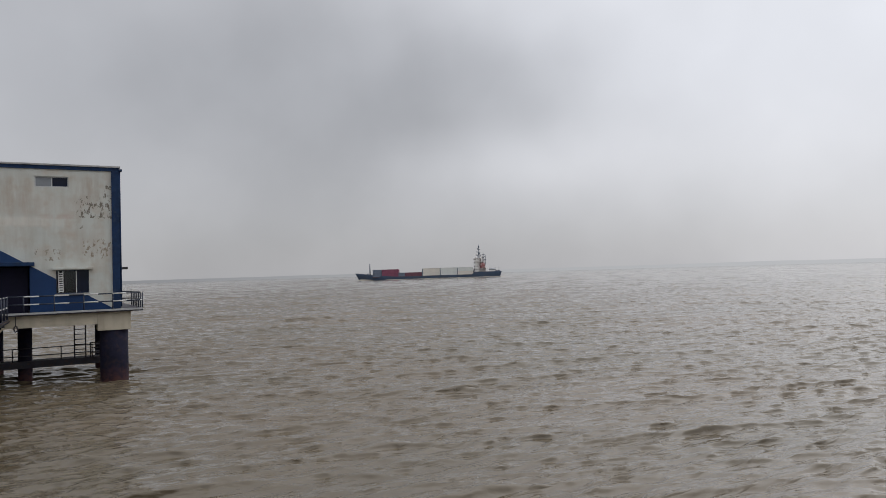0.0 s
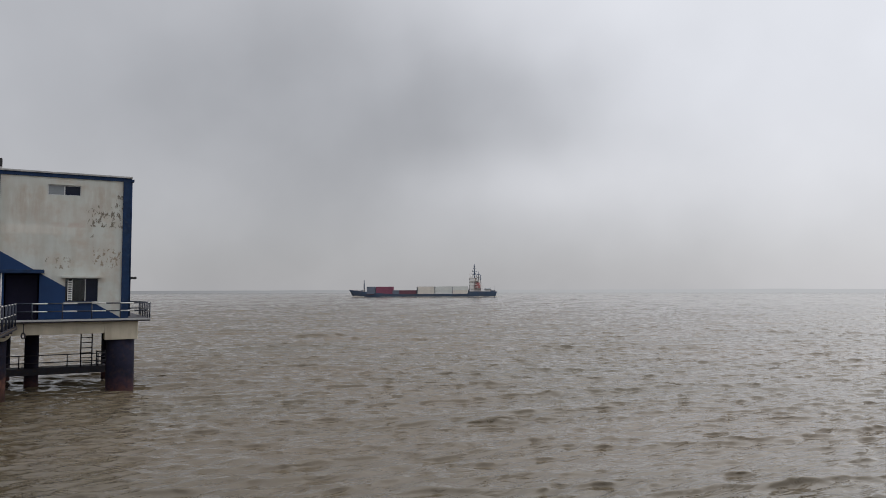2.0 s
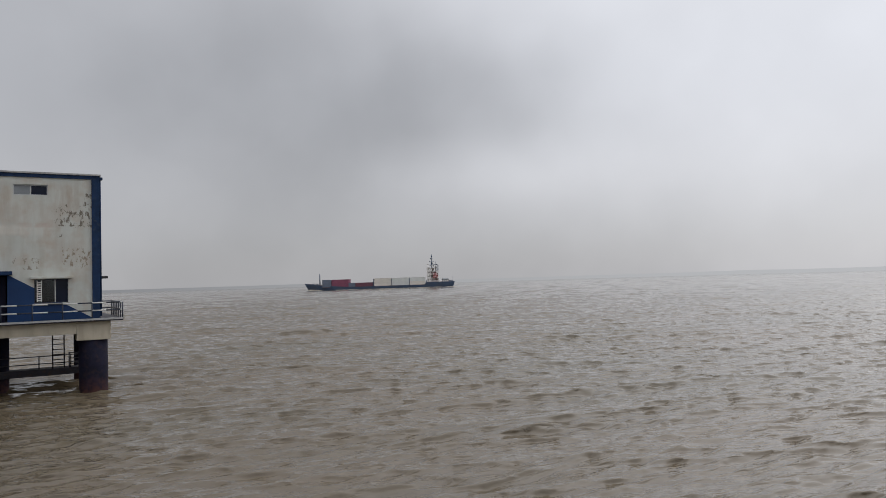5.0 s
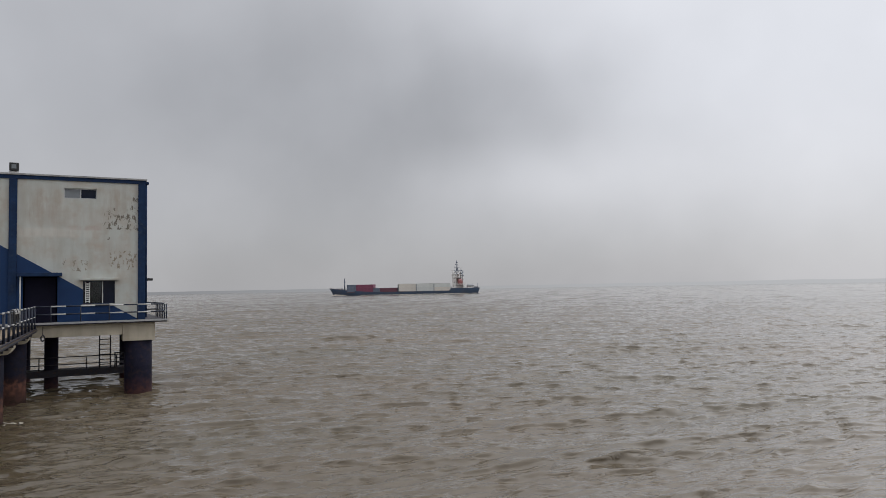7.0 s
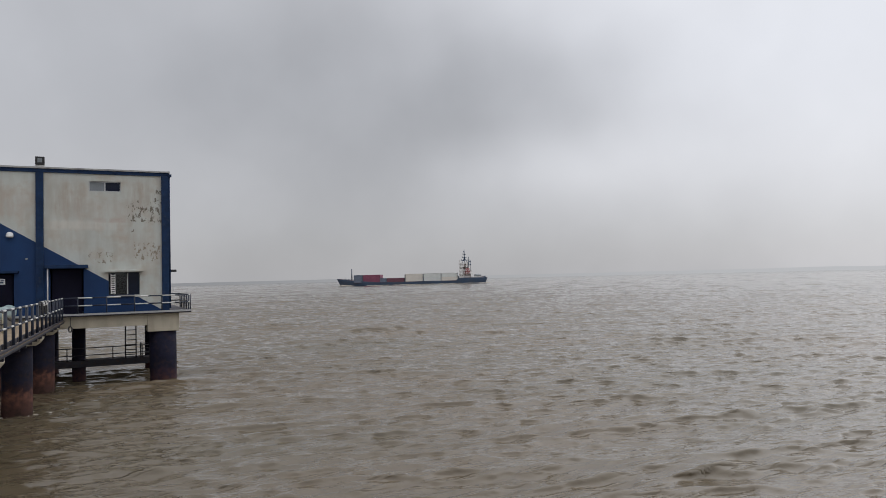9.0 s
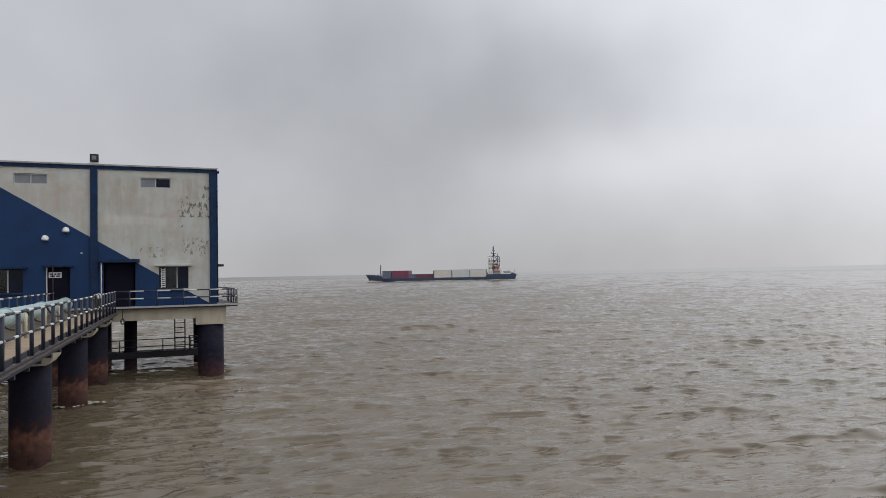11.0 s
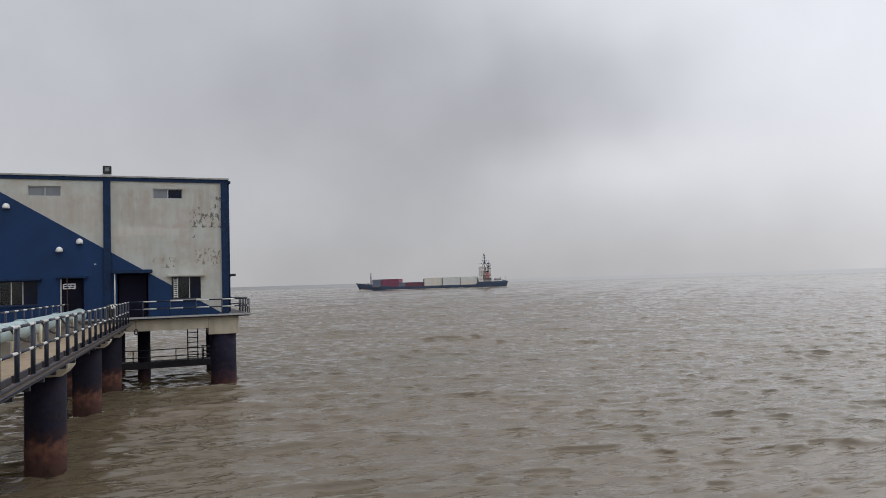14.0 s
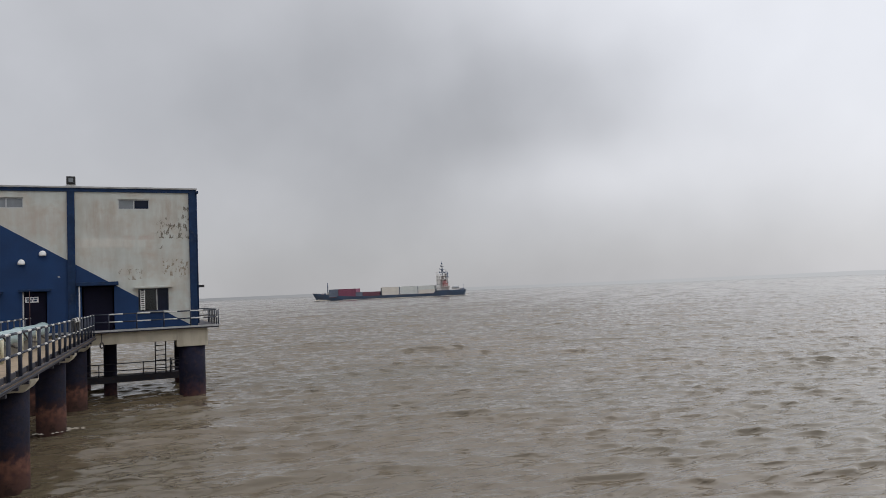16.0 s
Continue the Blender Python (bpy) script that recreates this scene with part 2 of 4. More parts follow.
RAIL_BLUE = material("navy_rail_paint", (0.009, 0.015, 0.033), 0.5, vary=0.25, scale=5.0, bump=0.2)
RAIL_WHITE = material("white_rail_paint", (0.56, 0.56, 0.55), 0.5, vary=0.12, scale=6.0, bump=0.2, second=(0.33, 0.28, 0.23), cover=(0.58, 0.75))
ROOF_EDGE = material("weathered_roof_edge", (0.36, 0.36, 0.36), 0.75, vary=0.2, scale=1.5, fine=14, bump=0.4, second=(0.20, 0.20, 0.21), cover=(0.5, 0.7))
WHITE = material("white_enamel", (0.72, 0.73, 0.72), 0.35, vary=0.06, scale=5.0, bump=0.05)
# Near-black with the dark of the unlit rooms in it; the doors share it.
DARK = material("unlit_room_and_door_black", (0.009, 0.009, 0.021), 0.9, vary=0.3, scale=1.0, bump=0.1, spec=0.15)
BLACK = material("black_plastic", (0.012, 0.012, 0.014), 0.45, vary=0.2, scale=8.0, bump=0.1)
ALU = material("dull_aluminium", (0.42, 0.43, 0.44), 0.45, metal=0.6, vary=0.12, scale=6.0, bump=0.1)
FROSTED = material("dusty_window_glass", (0.20, 0.22, 0.24), 0.18, vary=0.15, scale=2.0, bump=0.05)
# Opaque navy pane: the dark room and bluish reflection are put into its colour.
DARK_PANE = material("room_dark_window_pane", (0.007, 0.011, 0.026), 0.2, vary=0.2, scale=2.0, bump=0.02, spec=0.2)
GLASS = glass_material("window_glass", (0.22, 0.30, 0.31))
PIPE_BLUE = material("pale_blue_pipe_paint", (0.36, 0.46, 0.47), 0.5, vary=0.12, scale=1.6, bump=0.2, second=(0.25, 0.31, 0.31), cover=(0.55, 0.7))
YELLOWISH = material("pale_yellow_paint", (0.50, 0.46, 0.33), 0.6, vary=0.15, scale=4.0, bump=0.2)
SCREEN = material("white_sign_board", (0.75, 0.76, 0.78), 0.5, vary=0.04, scale=4.0, bump=0.05)
RUST = material("red_oxide", (0.06, 0.025, 0.022), 0.7, vary=0.3, scale=3.0, bump=0.4)
# Ship navy lifted towards grey-blue: distance haze put into the colour.
HULL = material("haze_paled_navy_paint", (0.048, 0.08, 0.14), 0.55, vary=0.15, scale=0.12, fine=1.5, bump=0.1, second=(0.075, 0.088, 0.12), cover=(0.5, 0.7))
SHIP_WHITE = material("ship_white_paint", (0.76, 0.75, 0.74), 0.5, vary=0.08, scale=0.3, fine=2.0, bump=0.05, streak=(0.45, 0.36, 0.3))
SHIP_DECK = material("ship_deck_red", (0.14, 0.055, 0.045), 0.7, vary=0.2, scale=0.4, fine=2.0, bump=0.1)
# Darker ship white: the shade of the open decks put into the colour.
SHIP_SHADE = material("shaded_white_ship_paint", (0.55, 0.52, 0.52), 0.6, vary=0.15, scale=0.5, fine=2.0, bump=0.05, streak=(0.25, 0.15, 0.12))
FADED_RED = material("faded_red_funnel", (0.36, 0.14, 0.14), 0.6, vary=0.2, scale=0.8, fine=3.0, bump=0.05)
# Red shifted towards pink by the haze over the water, put into the colour.
BOX_RED = material("haze_pink_red_container", (0.23, 0.065, 0.115), 0.6, vary=0.15, scale=0.4, fine=3.0, bump=0.1)
BOX_MAROON = material("maroon_container", (0.16, 0.06, 0.085), 0.6, vary=0.15, scale=0.4, fine=3.0, bump=0.1)
BOX_GREY = material("blue_grey_container", (0.15, 0.18, 0.24), 0.6, vary=0.15, scale=0.4, fine=3.0, bump=0.1)
BOX_CREAM = material("cream_container", (0.72, 0.68, 0.62), 0.6, vary=0.08, scale=0.4, fine=3.0, bump=0.1)
BOX_PALE = material("pale_grey_container", (0.67, 0.69, 0.67), 0.6, vary=0.08, scale=0.4, fine=3.0, bump=0.1)
LIFEBOAT = material("pale_lifeboat_paint", (0.34, 0.36, 0.38), 0.5, vary=0.1, scale=1.0, bump=0.05)
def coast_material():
    """The far bank: haze put into a glowing colour, paler towards the brighter sky."""
    m = bpy.data.materials.new("haze_glow_coast")
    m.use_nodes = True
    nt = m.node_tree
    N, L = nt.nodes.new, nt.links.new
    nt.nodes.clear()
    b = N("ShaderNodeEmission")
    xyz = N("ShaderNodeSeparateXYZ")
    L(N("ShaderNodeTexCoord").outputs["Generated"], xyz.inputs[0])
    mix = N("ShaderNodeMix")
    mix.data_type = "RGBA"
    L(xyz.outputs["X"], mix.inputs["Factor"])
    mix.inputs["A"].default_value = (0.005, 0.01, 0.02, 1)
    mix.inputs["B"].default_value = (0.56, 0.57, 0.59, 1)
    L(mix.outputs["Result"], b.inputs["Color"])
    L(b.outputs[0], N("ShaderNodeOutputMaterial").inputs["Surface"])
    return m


COAST = coast_material()
FOAM = material("thin_foam", (0.46, 0.42, 0.36), 0.7, vary=0.1, scale=3.0, bump=0.3)


# ---- mesh helpers ----
def box(bm, x0, x1, y0, y1, z0, z1, bevel=0.0, index=0):
    c = [bm.verts.new((x, y, z)) for z in (z0, z1) for x, y in ((x0, y0), (x1, y0), (x1, y1), (x0, y1))]
    fs = [bm.faces.new([c[i] for i in f]) for f in ((3, 2, 1, 0), (4, 5, 6, 7), (0, 1, 5, 4), (1, 2, 6, 5), (2, 3, 7, 6), (3, 0, 4, 7))]
    for f in fs:
        f.material_index = index
    if bevel:
        edges = list({e for f in fs for e in f.edges})
        bmesh.ops.bevel(bm, geom=edges, offset=bevel, segments=2, affect="EDGES", profile=0.6)
    return bm


def tube(bm, a, b, r, r2=None, sides=10, index=0, caps=True):
    a, b = Vector(a), Vector(b)
    d = (b - a).normalized()
    s = d.orthogonal().normalized()
    t = d.cross(s)
    r2 = r if r2 is None else r2
    rings = []
    for p, rr in ((a, r), (b, r2)):
        rings.append([bm.verts.new(p + rr * (math.cos(k * math.tau / sides) * s + math.sin(k * math.tau / sides) * t)) for k in range(sides)])
    for k in range(sides):
        f = bm.faces.new((rings[0][k], rings[0][(k + 1) % sides], rings[1][(k + 1) % sides], rings[1][k]))
        f.smooth, f.material_index = sides > 6, index
    if caps:
        for ring in (rings[0][::-1], rings[1]):
            bm.faces.new(ring).material_index = index
    return bm


def bend(bm, points, r, sides=8, index=0):
    for a, b in zip(points[:-1], points[1:]):
        tube(bm, a, b, r, sides=sides, index=index)
    return bm


def lathe(bm, profile, centre=(0, 0, 0), sides=24, index=0):
    rings = []
    for r, z in profile:
        rings.append([bm.verts.new((centre[0] + r * math.cos(k * math.tau / sides), centre[1] + r * math.sin(k * math.tau / sides), centre[2] + z)) for k in range(sides)])
    for lo, hi in zip(rings[:-1], rings[1:]):
        for k in range(sides):
            f = bm.faces.new((lo[k], lo[(k + 1) % sides], hi[(k + 1) % sides], hi[k]))
            f.smooth, f.material_index = True, index
    bm.faces.new(rings[0][::-1]), bm.faces.new(rings[-1])
    return bm


def mesh_of(name, bm, *mats):
    me = bpy.data.meshes.new(name)
    bmesh.ops.recalc_face_normals(bm, faces=bm.faces[:])
    bm.to_mesh(me)
    bm.free()
    for m in mats:
        me.materials.append(m)
    return me


def part(name, bm, mat, parent, label=""):
    mats = mat if isinstance(mat, (list, tuple)) else (mat,)
    ob = new(name, mesh_of(name, bm, *mats))
    ob.parent = parent
    if label:
        ob["label"] = label
    return ob


def thing(name, label, category, m=None, group="", kind=""):
    ob = new(name)
    ob.matrix_basis = m if m is not None else Matrix()
    return tagged(ob, label, category, group, kind)


def solo(name, bm, mat, label, category, m=None, group="", kind=""):
    mats = mat if isinstance(mat, (list, tuple)) else (mat,)
    ob = new(name, mesh_of(name, bm, *mats))
    if m is not None:
        ob.matrix_basis = m
    return tagged(ob, label, category, group, kind)


B = bmesh.new

# plan: the building's front right corner and the line of the jetty
SITE = pose(-18.45, 39.55, 0, 0, 0, 29.3)
PIER = pose(-22.24, 36.16, 0, 0, 0, 27.0)
DECK, JETTY = 3.95, 3.68


# ---- water ----
def wave_field(x, y, cell):
    """Three families of waves, from a short swell to the chop that rides on it: height, and the sideways shift that sharpens the crests."""
    rng = np.random.RandomState(7)
    h, dx, dy = np.zeros_like(x), np.zeros_like(x), np.zeros_like(x)
    gx = 0.25 * np.sin(0.05 * x + 0.02 * y) + 0.2 * np.sin(0.017 * x - 0.06 * y + 2.0)
    gust = 0.98 + 0.12 * np.sin(0.31 * x + 0.12 * y + 1.3 * np.sin(0.09 * y)) * np.sin(0.23 * y - 0.1 * x + 0.4)
    calm = 0.9 + 0.45 * np.sin(0.16 * x + 0.07 * y + 0.6) * np.sin(0.11 * y - 0.06 * x + 1.1)
    for count, short, long, spread, slope, sets in ((14, 4.0, 8.5, 11, SWELL, calm), (80, 0.6, 1.9, 21, MIDDLE, gust), (80, 0.21, 0.65, 28, CHOP, gust)):
        for i in range(count):
            lam = short * (long / short) ** rng.rand()
            ang = radians(-68 + rng.randn() * spread)
            k = 2 * np.pi / lam
            amp = slope * math.sqrt(2 / count) / k
            ph, bow = rng.rand() * 6.283, (0.6 + rng.rand()) * 3.0
            # a wave fades out where the mesh grows too coarse for it
            n = int(np.searchsorted(cell, lam / 2.1))
            if n < 2:
                continue
            fade = amp * np.clip((lam / cell[:n] - 2.1) / 1.6, 0, 1)[:, None] * sets[:n]
            p = np.float32(k * math.cos(ang)) * x[:n] + np.float32(k * math.sin(ang)) * y[:n] + np.float32(bow) * gx[:n] + np.float32(ph)
            sp, cp = np.sin(p), np.cos(p)
            h[:n] += fade * (sp - 0.2 * (1 - 2 * sp * sp) - 0.4 * sp * cp)
            dx[:n] += CHOPPY * math.cos(ang) * fade * cp
            dy[:n] += CHOPPY * math.sin(ang) * fade * cp
        if sets is calm:
            swell = h.copy()
    # crests lean forward: gentle backs, short steep fronts
    rough = h - swell
    lean = LEANING * (0.04 * np.tanh(np.maximum(rough, 0) / 0.04) + 0.3 * np.minimum(rough, 0)) + 0.25 * swell
    return h, dx + lean * math.cos(radians(-68)), dy + lean * math.sin(radians(-68))


def make_water():
    """A fan of cells that opens towards the sea, fine where the waves are told apart."""
    fine = np.radians(np.linspace(-47, 47, 720))
    rest = np.radians(np.linspace(47, 313, 60)[1:-1])
    az = np.concatenate([fine, rest])
    r = [18.0]
    while r[-1] < 700:
        r.append(r[-1] + 0.10 * max(1.0, r[-1] / 42) ** 0.85)
    r = np.concatenate([r, np.geomspace(r[-1], 4900.0, 50)[1:]])
    cell = np.maximum.accumulate(np.gradient(r))
    R, A = np.meshgrid(r, az, indexing="ij")
    x, y = (-R * np.sin(A)).astype(np.float32), (R * np.cos(A) - 14.0).astype(np.float32)
    z, dx, dy = wave_field(x, y, cell.astype(np.float32))
    flat = np.where(np.abs(A) < 0.82, 1, 0).astype(np.float32)
    x, y, z = x + dx * flat, y + dy * flat, z * flat
    nr, na = R.shape
    co = np.concatenate([np.stack([x, y, z], -1).reshape(-1, 3), [[0, -14, 0]]])
    idx = np.arange(nr * na).reshape(nr, na)
    nxt = np.roll(idx, -1, axis=1)
    quads = np.stack([idx[:-1], idx[1:], nxt[1:], nxt[:-1]], -1).reshape(-1, 4)
    tris = np.stack([np.full(na, nr * na), idx[0], nxt[0]], -1)
    me = bpy.data.meshes.new("water")
    me.vertices.add(len(co))
    me.vertices.foreach_set("co", co.ravel().astype(np.float32))
    loops = np.concatenate([quads.ravel(), tris.ravel()]).astype(np.int32)
    me.loops.add(len(loops))
    me.loops.foreach_set("vertex_index", loops)
    nq, ntr = len(quads), len(tris)
    me.polygons.add(nq + ntr)
    starts = np.concatenate([np.arange(nq) * 4, nq * 4 + np.arange(ntr) * 3]).astype(np.int32)
    me.polygons.foreach_set("loop_start", starts)
    me.update(calc_edges=True)
    me.validate()
    me.shade_smooth()
    me.materials.append(water_material())
    ob = new("water", me)
    return tagged(ob, "choppy muddy brown estuary water under a grey sky", "water", kind="structure")


water = make_water()


def make_coast():
    bm = B()
    rng = random.Random(4)
    a0, a1, n = -70, 70, 240
    prev = None
    for i in range(n + 1):
        a = radians(a0 + (a1 - a0) * i / n)
        far = 1110 + 6.0 * (a0 + (a1 - a0) * i / n)
        h = 4.2 + 1.4 * max(0, noise.noise((i * 0.07, 0, 3))) + 0.3 * rng.random()
        cols = []
        for r, z in ((far, -1), (far + 2, h * 0.8), (far + 30, h), (far + 120, -1)):
            cols.append(bm.verts.new((-r * math.sin(a), r * math.cos(a), z)))
        if prev:
            for k in range(3):
                bm.faces.new((prev[k], cols[k], cols[k + 1], prev[k + 1]))
        prev = cols
    return solo("backdrop_coast", bm, COAST, "low grey coast with haze put into its glowing colour", "coast", kind="structure")


make_coast()


# ---- the quay underfoot ----
def make_quay():
    bm = B()
    box(bm, -60, 60, -30, 0.5, -3.0, 3.74, 0.03)
    return solo("quay", bm, CONCRETE, "plain grey concrete quay at the end of the jetty", "quay", kind="structure")


make_quay()


# ---- the pump house on piles ----
WALL_L, WALL_R, WALL_B, ROOF = -18.5, 0.38, 9.0, 11.62
OPENINGS = [  # u0, u1, z0, z1
    (-2.74, -1.15, 4.89, 6.15), (-5.57, -3.97, 3.95, 6.40), (-8.38, -7.25, 3.95, 6.19), (-11.25, -9.46, 4.84, 6.11),
    (-3.69, -2.08, 10.66, 11.23), (-9.91, -8.32, 10.71, 11.27),
]


def front_wall():
    bm = B()
    us = sorted({WALL_L, WALL_R, *[v for o in OPENINGS for v in o[:2]]})
    zs = sorted({DECK, ROOF, *[v for o in OPENINGS for v in o[2:]]})
    grid = {(u, z): bm.verts.new((u, 0, z)) for u in us for z in zs}
    for ua, ub in zip(us[:-1], us[1:]):
        for za, zb in zip(zs[:-1], zs[1:]):
            um, zm = (ua + ub) / 2, (za + zb) / 2
            if any(o[0] < um < o[1] and o[2] < zm < o[3] for o in OPENINGS):
                continue
            bm.faces.new((grid[ua, za], grid[ub, za], grid[ub, zb], grid[ua, zb]))
    # the blue field ends along a slanting line
    line = Vector((-0.05, 0, 4.03)), Vector((-10.72, 0, 10.61))
    d = (line[1] - line[0]).normalized()
    n = Vector((d.z, 0, -d.x))
    if n.z < 0:
        n = -n
    bmesh.ops.bisect_plane(bm, geom=bm.verts[:] + bm.edges[:] + bm.faces[:], plane_co=line[0], plane_no=n)
    for f in bm.faces:
        f.material_index = 0 if (f.calc_center_median() - line[0]).dot(n) > 0 else 1
    bmesh.ops.recalc_face_normals(bm, faces=bm.faces[:])
    out = bmesh.ops.extrude_face_region(bm, geom=bm.faces[:])
    for v in [g for g in out["geom"] if isinstance(g, bmesh.types.BMVert)]:
        v.co.y += 0.25
    return bm


def make_house():
    house = thing("pump_house", "cream two-storey pump house with slanting dark blue paint over water", "building", SITE)
    wall = part("front_wall", front_wall(), (CREAM, BLUE), house, "weathered cream render with a dark blue slanting field")
    bm = B()
    box(bm, WALL_R - 0.25, WALL_R, 0.25, WALL_B, DECK, ROOF)
    part("side_wall", bm, CREAM, house)
    bm = B()
    box(bm, WALL_L, WALL_L + 0.25, 0.25, WALL_B, DECK, ROOF)
    part("side_wall", bm, CREAM, house)
    bm = B()
    box(bm, WALL_L + 0.25, WALL_R - 0.25, WALL_B - 0.25, WALL_B, DECK, ROOF)
    part("back_wall", bm, CREAM, house)
    # unseen inner wall and floor, coloured near-black for the dark of the rooms
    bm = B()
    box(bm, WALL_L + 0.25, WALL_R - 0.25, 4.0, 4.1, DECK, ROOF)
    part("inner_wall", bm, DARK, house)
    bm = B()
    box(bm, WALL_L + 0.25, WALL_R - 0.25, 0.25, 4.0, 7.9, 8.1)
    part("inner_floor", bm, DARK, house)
    # roof slab with a thin weathered edge above a blue band
    bm = B()
    box(bm, WALL_L - 0.1, WALL_R + 0.12, -0.14, WALL_B + 0.1, ROOF + 0.19, ROOF + 0.29, 0.02)
    roof = part("roof", bm, ROOF_EDGE, house, "weathered grey roof edge")
    bm = B()
    box(bm, WALL_L - 0.05, WALL_R + 0.06, -0.07, WALL_B + 0.05, ROOF, ROOF + 0.19)
    part("roof_band", bm, BLUE_TRIM, house, "dark blue band below the roof edge")
    bm = B()
    box(bm, WALL_R + 0.06, WALL_R + 0.2, -0.2, 0.1, ROOF - 0.02, ROOF + 0.12, 0.015)
    part("gutter_end", bm, BLUE_TRIM, house)
    for u0, u1 in ((0.03, 0.41), (-6.24, -5.87), (-12.5, -12.13)):
        bm = B()
        box(bm, u0, u1, -0.13, 0.3 if u0 > 0 else -0.001, DECK, ROOF - 0.003, 0.015)
        part("pilaster", bm, BLUE_TRIM, house, "dark blue pilaster")
    # windows
    for k, (u0, u1, z0, z1) in enumerate(OPENINGS):
        if z0 == DECK:
            continue
        win = new("window")
        win.parent = house
        win["label"] = "sliding window with dusty panes" if z0 > 9 else "ground floor sliding window, partly open"
        bm = B()
        f = 0.05 if z0 > 9 else 0.035
        for a in ((u0, u1, z0, z0 + f), (u0, u1, z1 - f, z1), (u0, u0 + f, z0 + f, z1 - f), (u1 - f, u1, z0 + f, z1 - f)):
            box(bm, a[0], a[1], 0.10, 0.18, a[2], a[3])
        mid = (u0 + u1) / 2 + (0.18 if z0 < 9 else 0.0)
        if z0 > 9:
            box(bm, mid - 0.03, mid + 0.03, 0.09, 0.19, z0 + f, z1 - f)
        part("window_frame", bm, ALU if z0 > 9 else RAIL_BLUE, win)
        bm = B()
        box(bm, u0 + f, mid - 0.03, 0.135, 0.145, z0 + f, z1 - f)
        part("pane", bm, FROSTED if z0 > 9 else GLASS, win)
        bm = B()
        box(bm, mid + 0.03, u1 - f, 0.125, 0.135, z0 + f, z1 - f)
        part("pane", bm, FROSTED if k == 5 else DARK_PANE, win)
        if z0 < 9:
            bm = B()
            box(bm, u0 - 0.18, u1 + 0.2, -0.36, -0.001, z1 + 0.03, z1 + 0.15, 0.012)
            part("canopy", bm, (CREAM if k == 0 else BLUE_TRIM), house, "thin concrete window canopy")
            bm = B()
            box(bm, u0 - 0.06, u1 + 0.06, -0.1, -0.001, z0 - 0.1, z0 - 0.02, 0.01)
            part("window_sill", bm, CONCRETE if k == 0 else BLUE_TRIM, win)
        if z0 < 9:
            for x in (mid, *(((u0 + mid) / 2,) if k == 3 else ())):
                bm = B()
                box(bm, x - 0.022, x + 0.022, 0.09, 0.19, z0 + f, z1 - f)
                part("mullion", bm, RAIL_WHITE, win, "thin white mullion")
        if k == 0:
            # patterned grille sheet behind the left edge of the pane
            bm = B()
            for i in range(9):
                z = z0 + 0.1 + i * 0.12
                box(bm, u0 + 0.12, u0 + 0.34, 0.11, 0.12, z, z + 0.06)
            box(bm, u0 + 0.11, u0 + 0.15, 0.10, 0.109, z0 + 0.06, z1 - 0.06)
            box(bm, u0 + 0.31, u0 + 0.35, 0.10, 0.109, z0 + 0.06, z1 - 0.06)
            part("lattice_strip", bm, WHITE, win, "white lattice strip")
    # doorway under a flat porch canopy
    bm = B()
    box(bm, -5.8, -3.74, -0.75, -0.001, 6.41, 6.60, 0.02)
    part("porch_canopy", bm, BLUE_TRIM, house, "flat blue porch canopy")
    bm = B()
    tube(bm, (-5.66, -0.62, DECK), (-5.66, -0.62, 6.41), 0.035)
    part("porch_post", bm, RAIL_WHITE, house, "slim white porch post")
    bm = B()
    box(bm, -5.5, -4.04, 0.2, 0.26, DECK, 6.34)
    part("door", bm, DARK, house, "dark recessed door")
    bm = B()
    tube(bm, (0.455, -0.05, DECK + 0.1), (0.455, -0.05, ROOF - 0.02), 0.045)
    part("downpipe", bm, BLUE_TRIM, house, "blue downpipe")
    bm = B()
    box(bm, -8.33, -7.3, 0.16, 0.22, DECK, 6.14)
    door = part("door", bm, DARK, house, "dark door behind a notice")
    bm = B()
    box(bm, -8.38, -8.33, -0.03, 0.16, DECK, 6.19)
    part("door_frame", bm, RAIL_WHITE, house, "white door frame edge")
    bm = B()
    box(bm, -8.56, -7.03, -0.36, -0.001, 6.22, 6.33, 0.012)
    part("canopy", bm, BLUE_TRIM, house, "thin blue door canopy")
    # wall lamps
    for u, z in ((-7.42, 8.2), (-8.41, 7.75), (-10.9, 10.1)):
        bm = B()
        prof = [(0.175 * math.cos(a), 0.19 * math.sin(a)) for a in np.linspace(0, math.pi / 2 - 0.05, 7)]
        prof = [(0.16, -0.1), (0.185, -0.02)] + prof
        lathe(bm, prof, (u, -0.15, z), 20)
        lamp = part("wall_lamp_shade", bm, WHITE, house, "white domed wall lamp")
        bm = B()
        tube(bm, (u, -0.005, z + 0.02), (u, -0.12, z + 0.02), 0.04)
        part("bracket", bm, BLUE_TRIM, lamp)
    bm = B()
    box(bm, -6.72, -6.62, -0.06, -0.002, 6.92, 7.0, 0.01)
    part("junction_box", bm, ALU, house, "small grey junction box")
    return house


make_house()


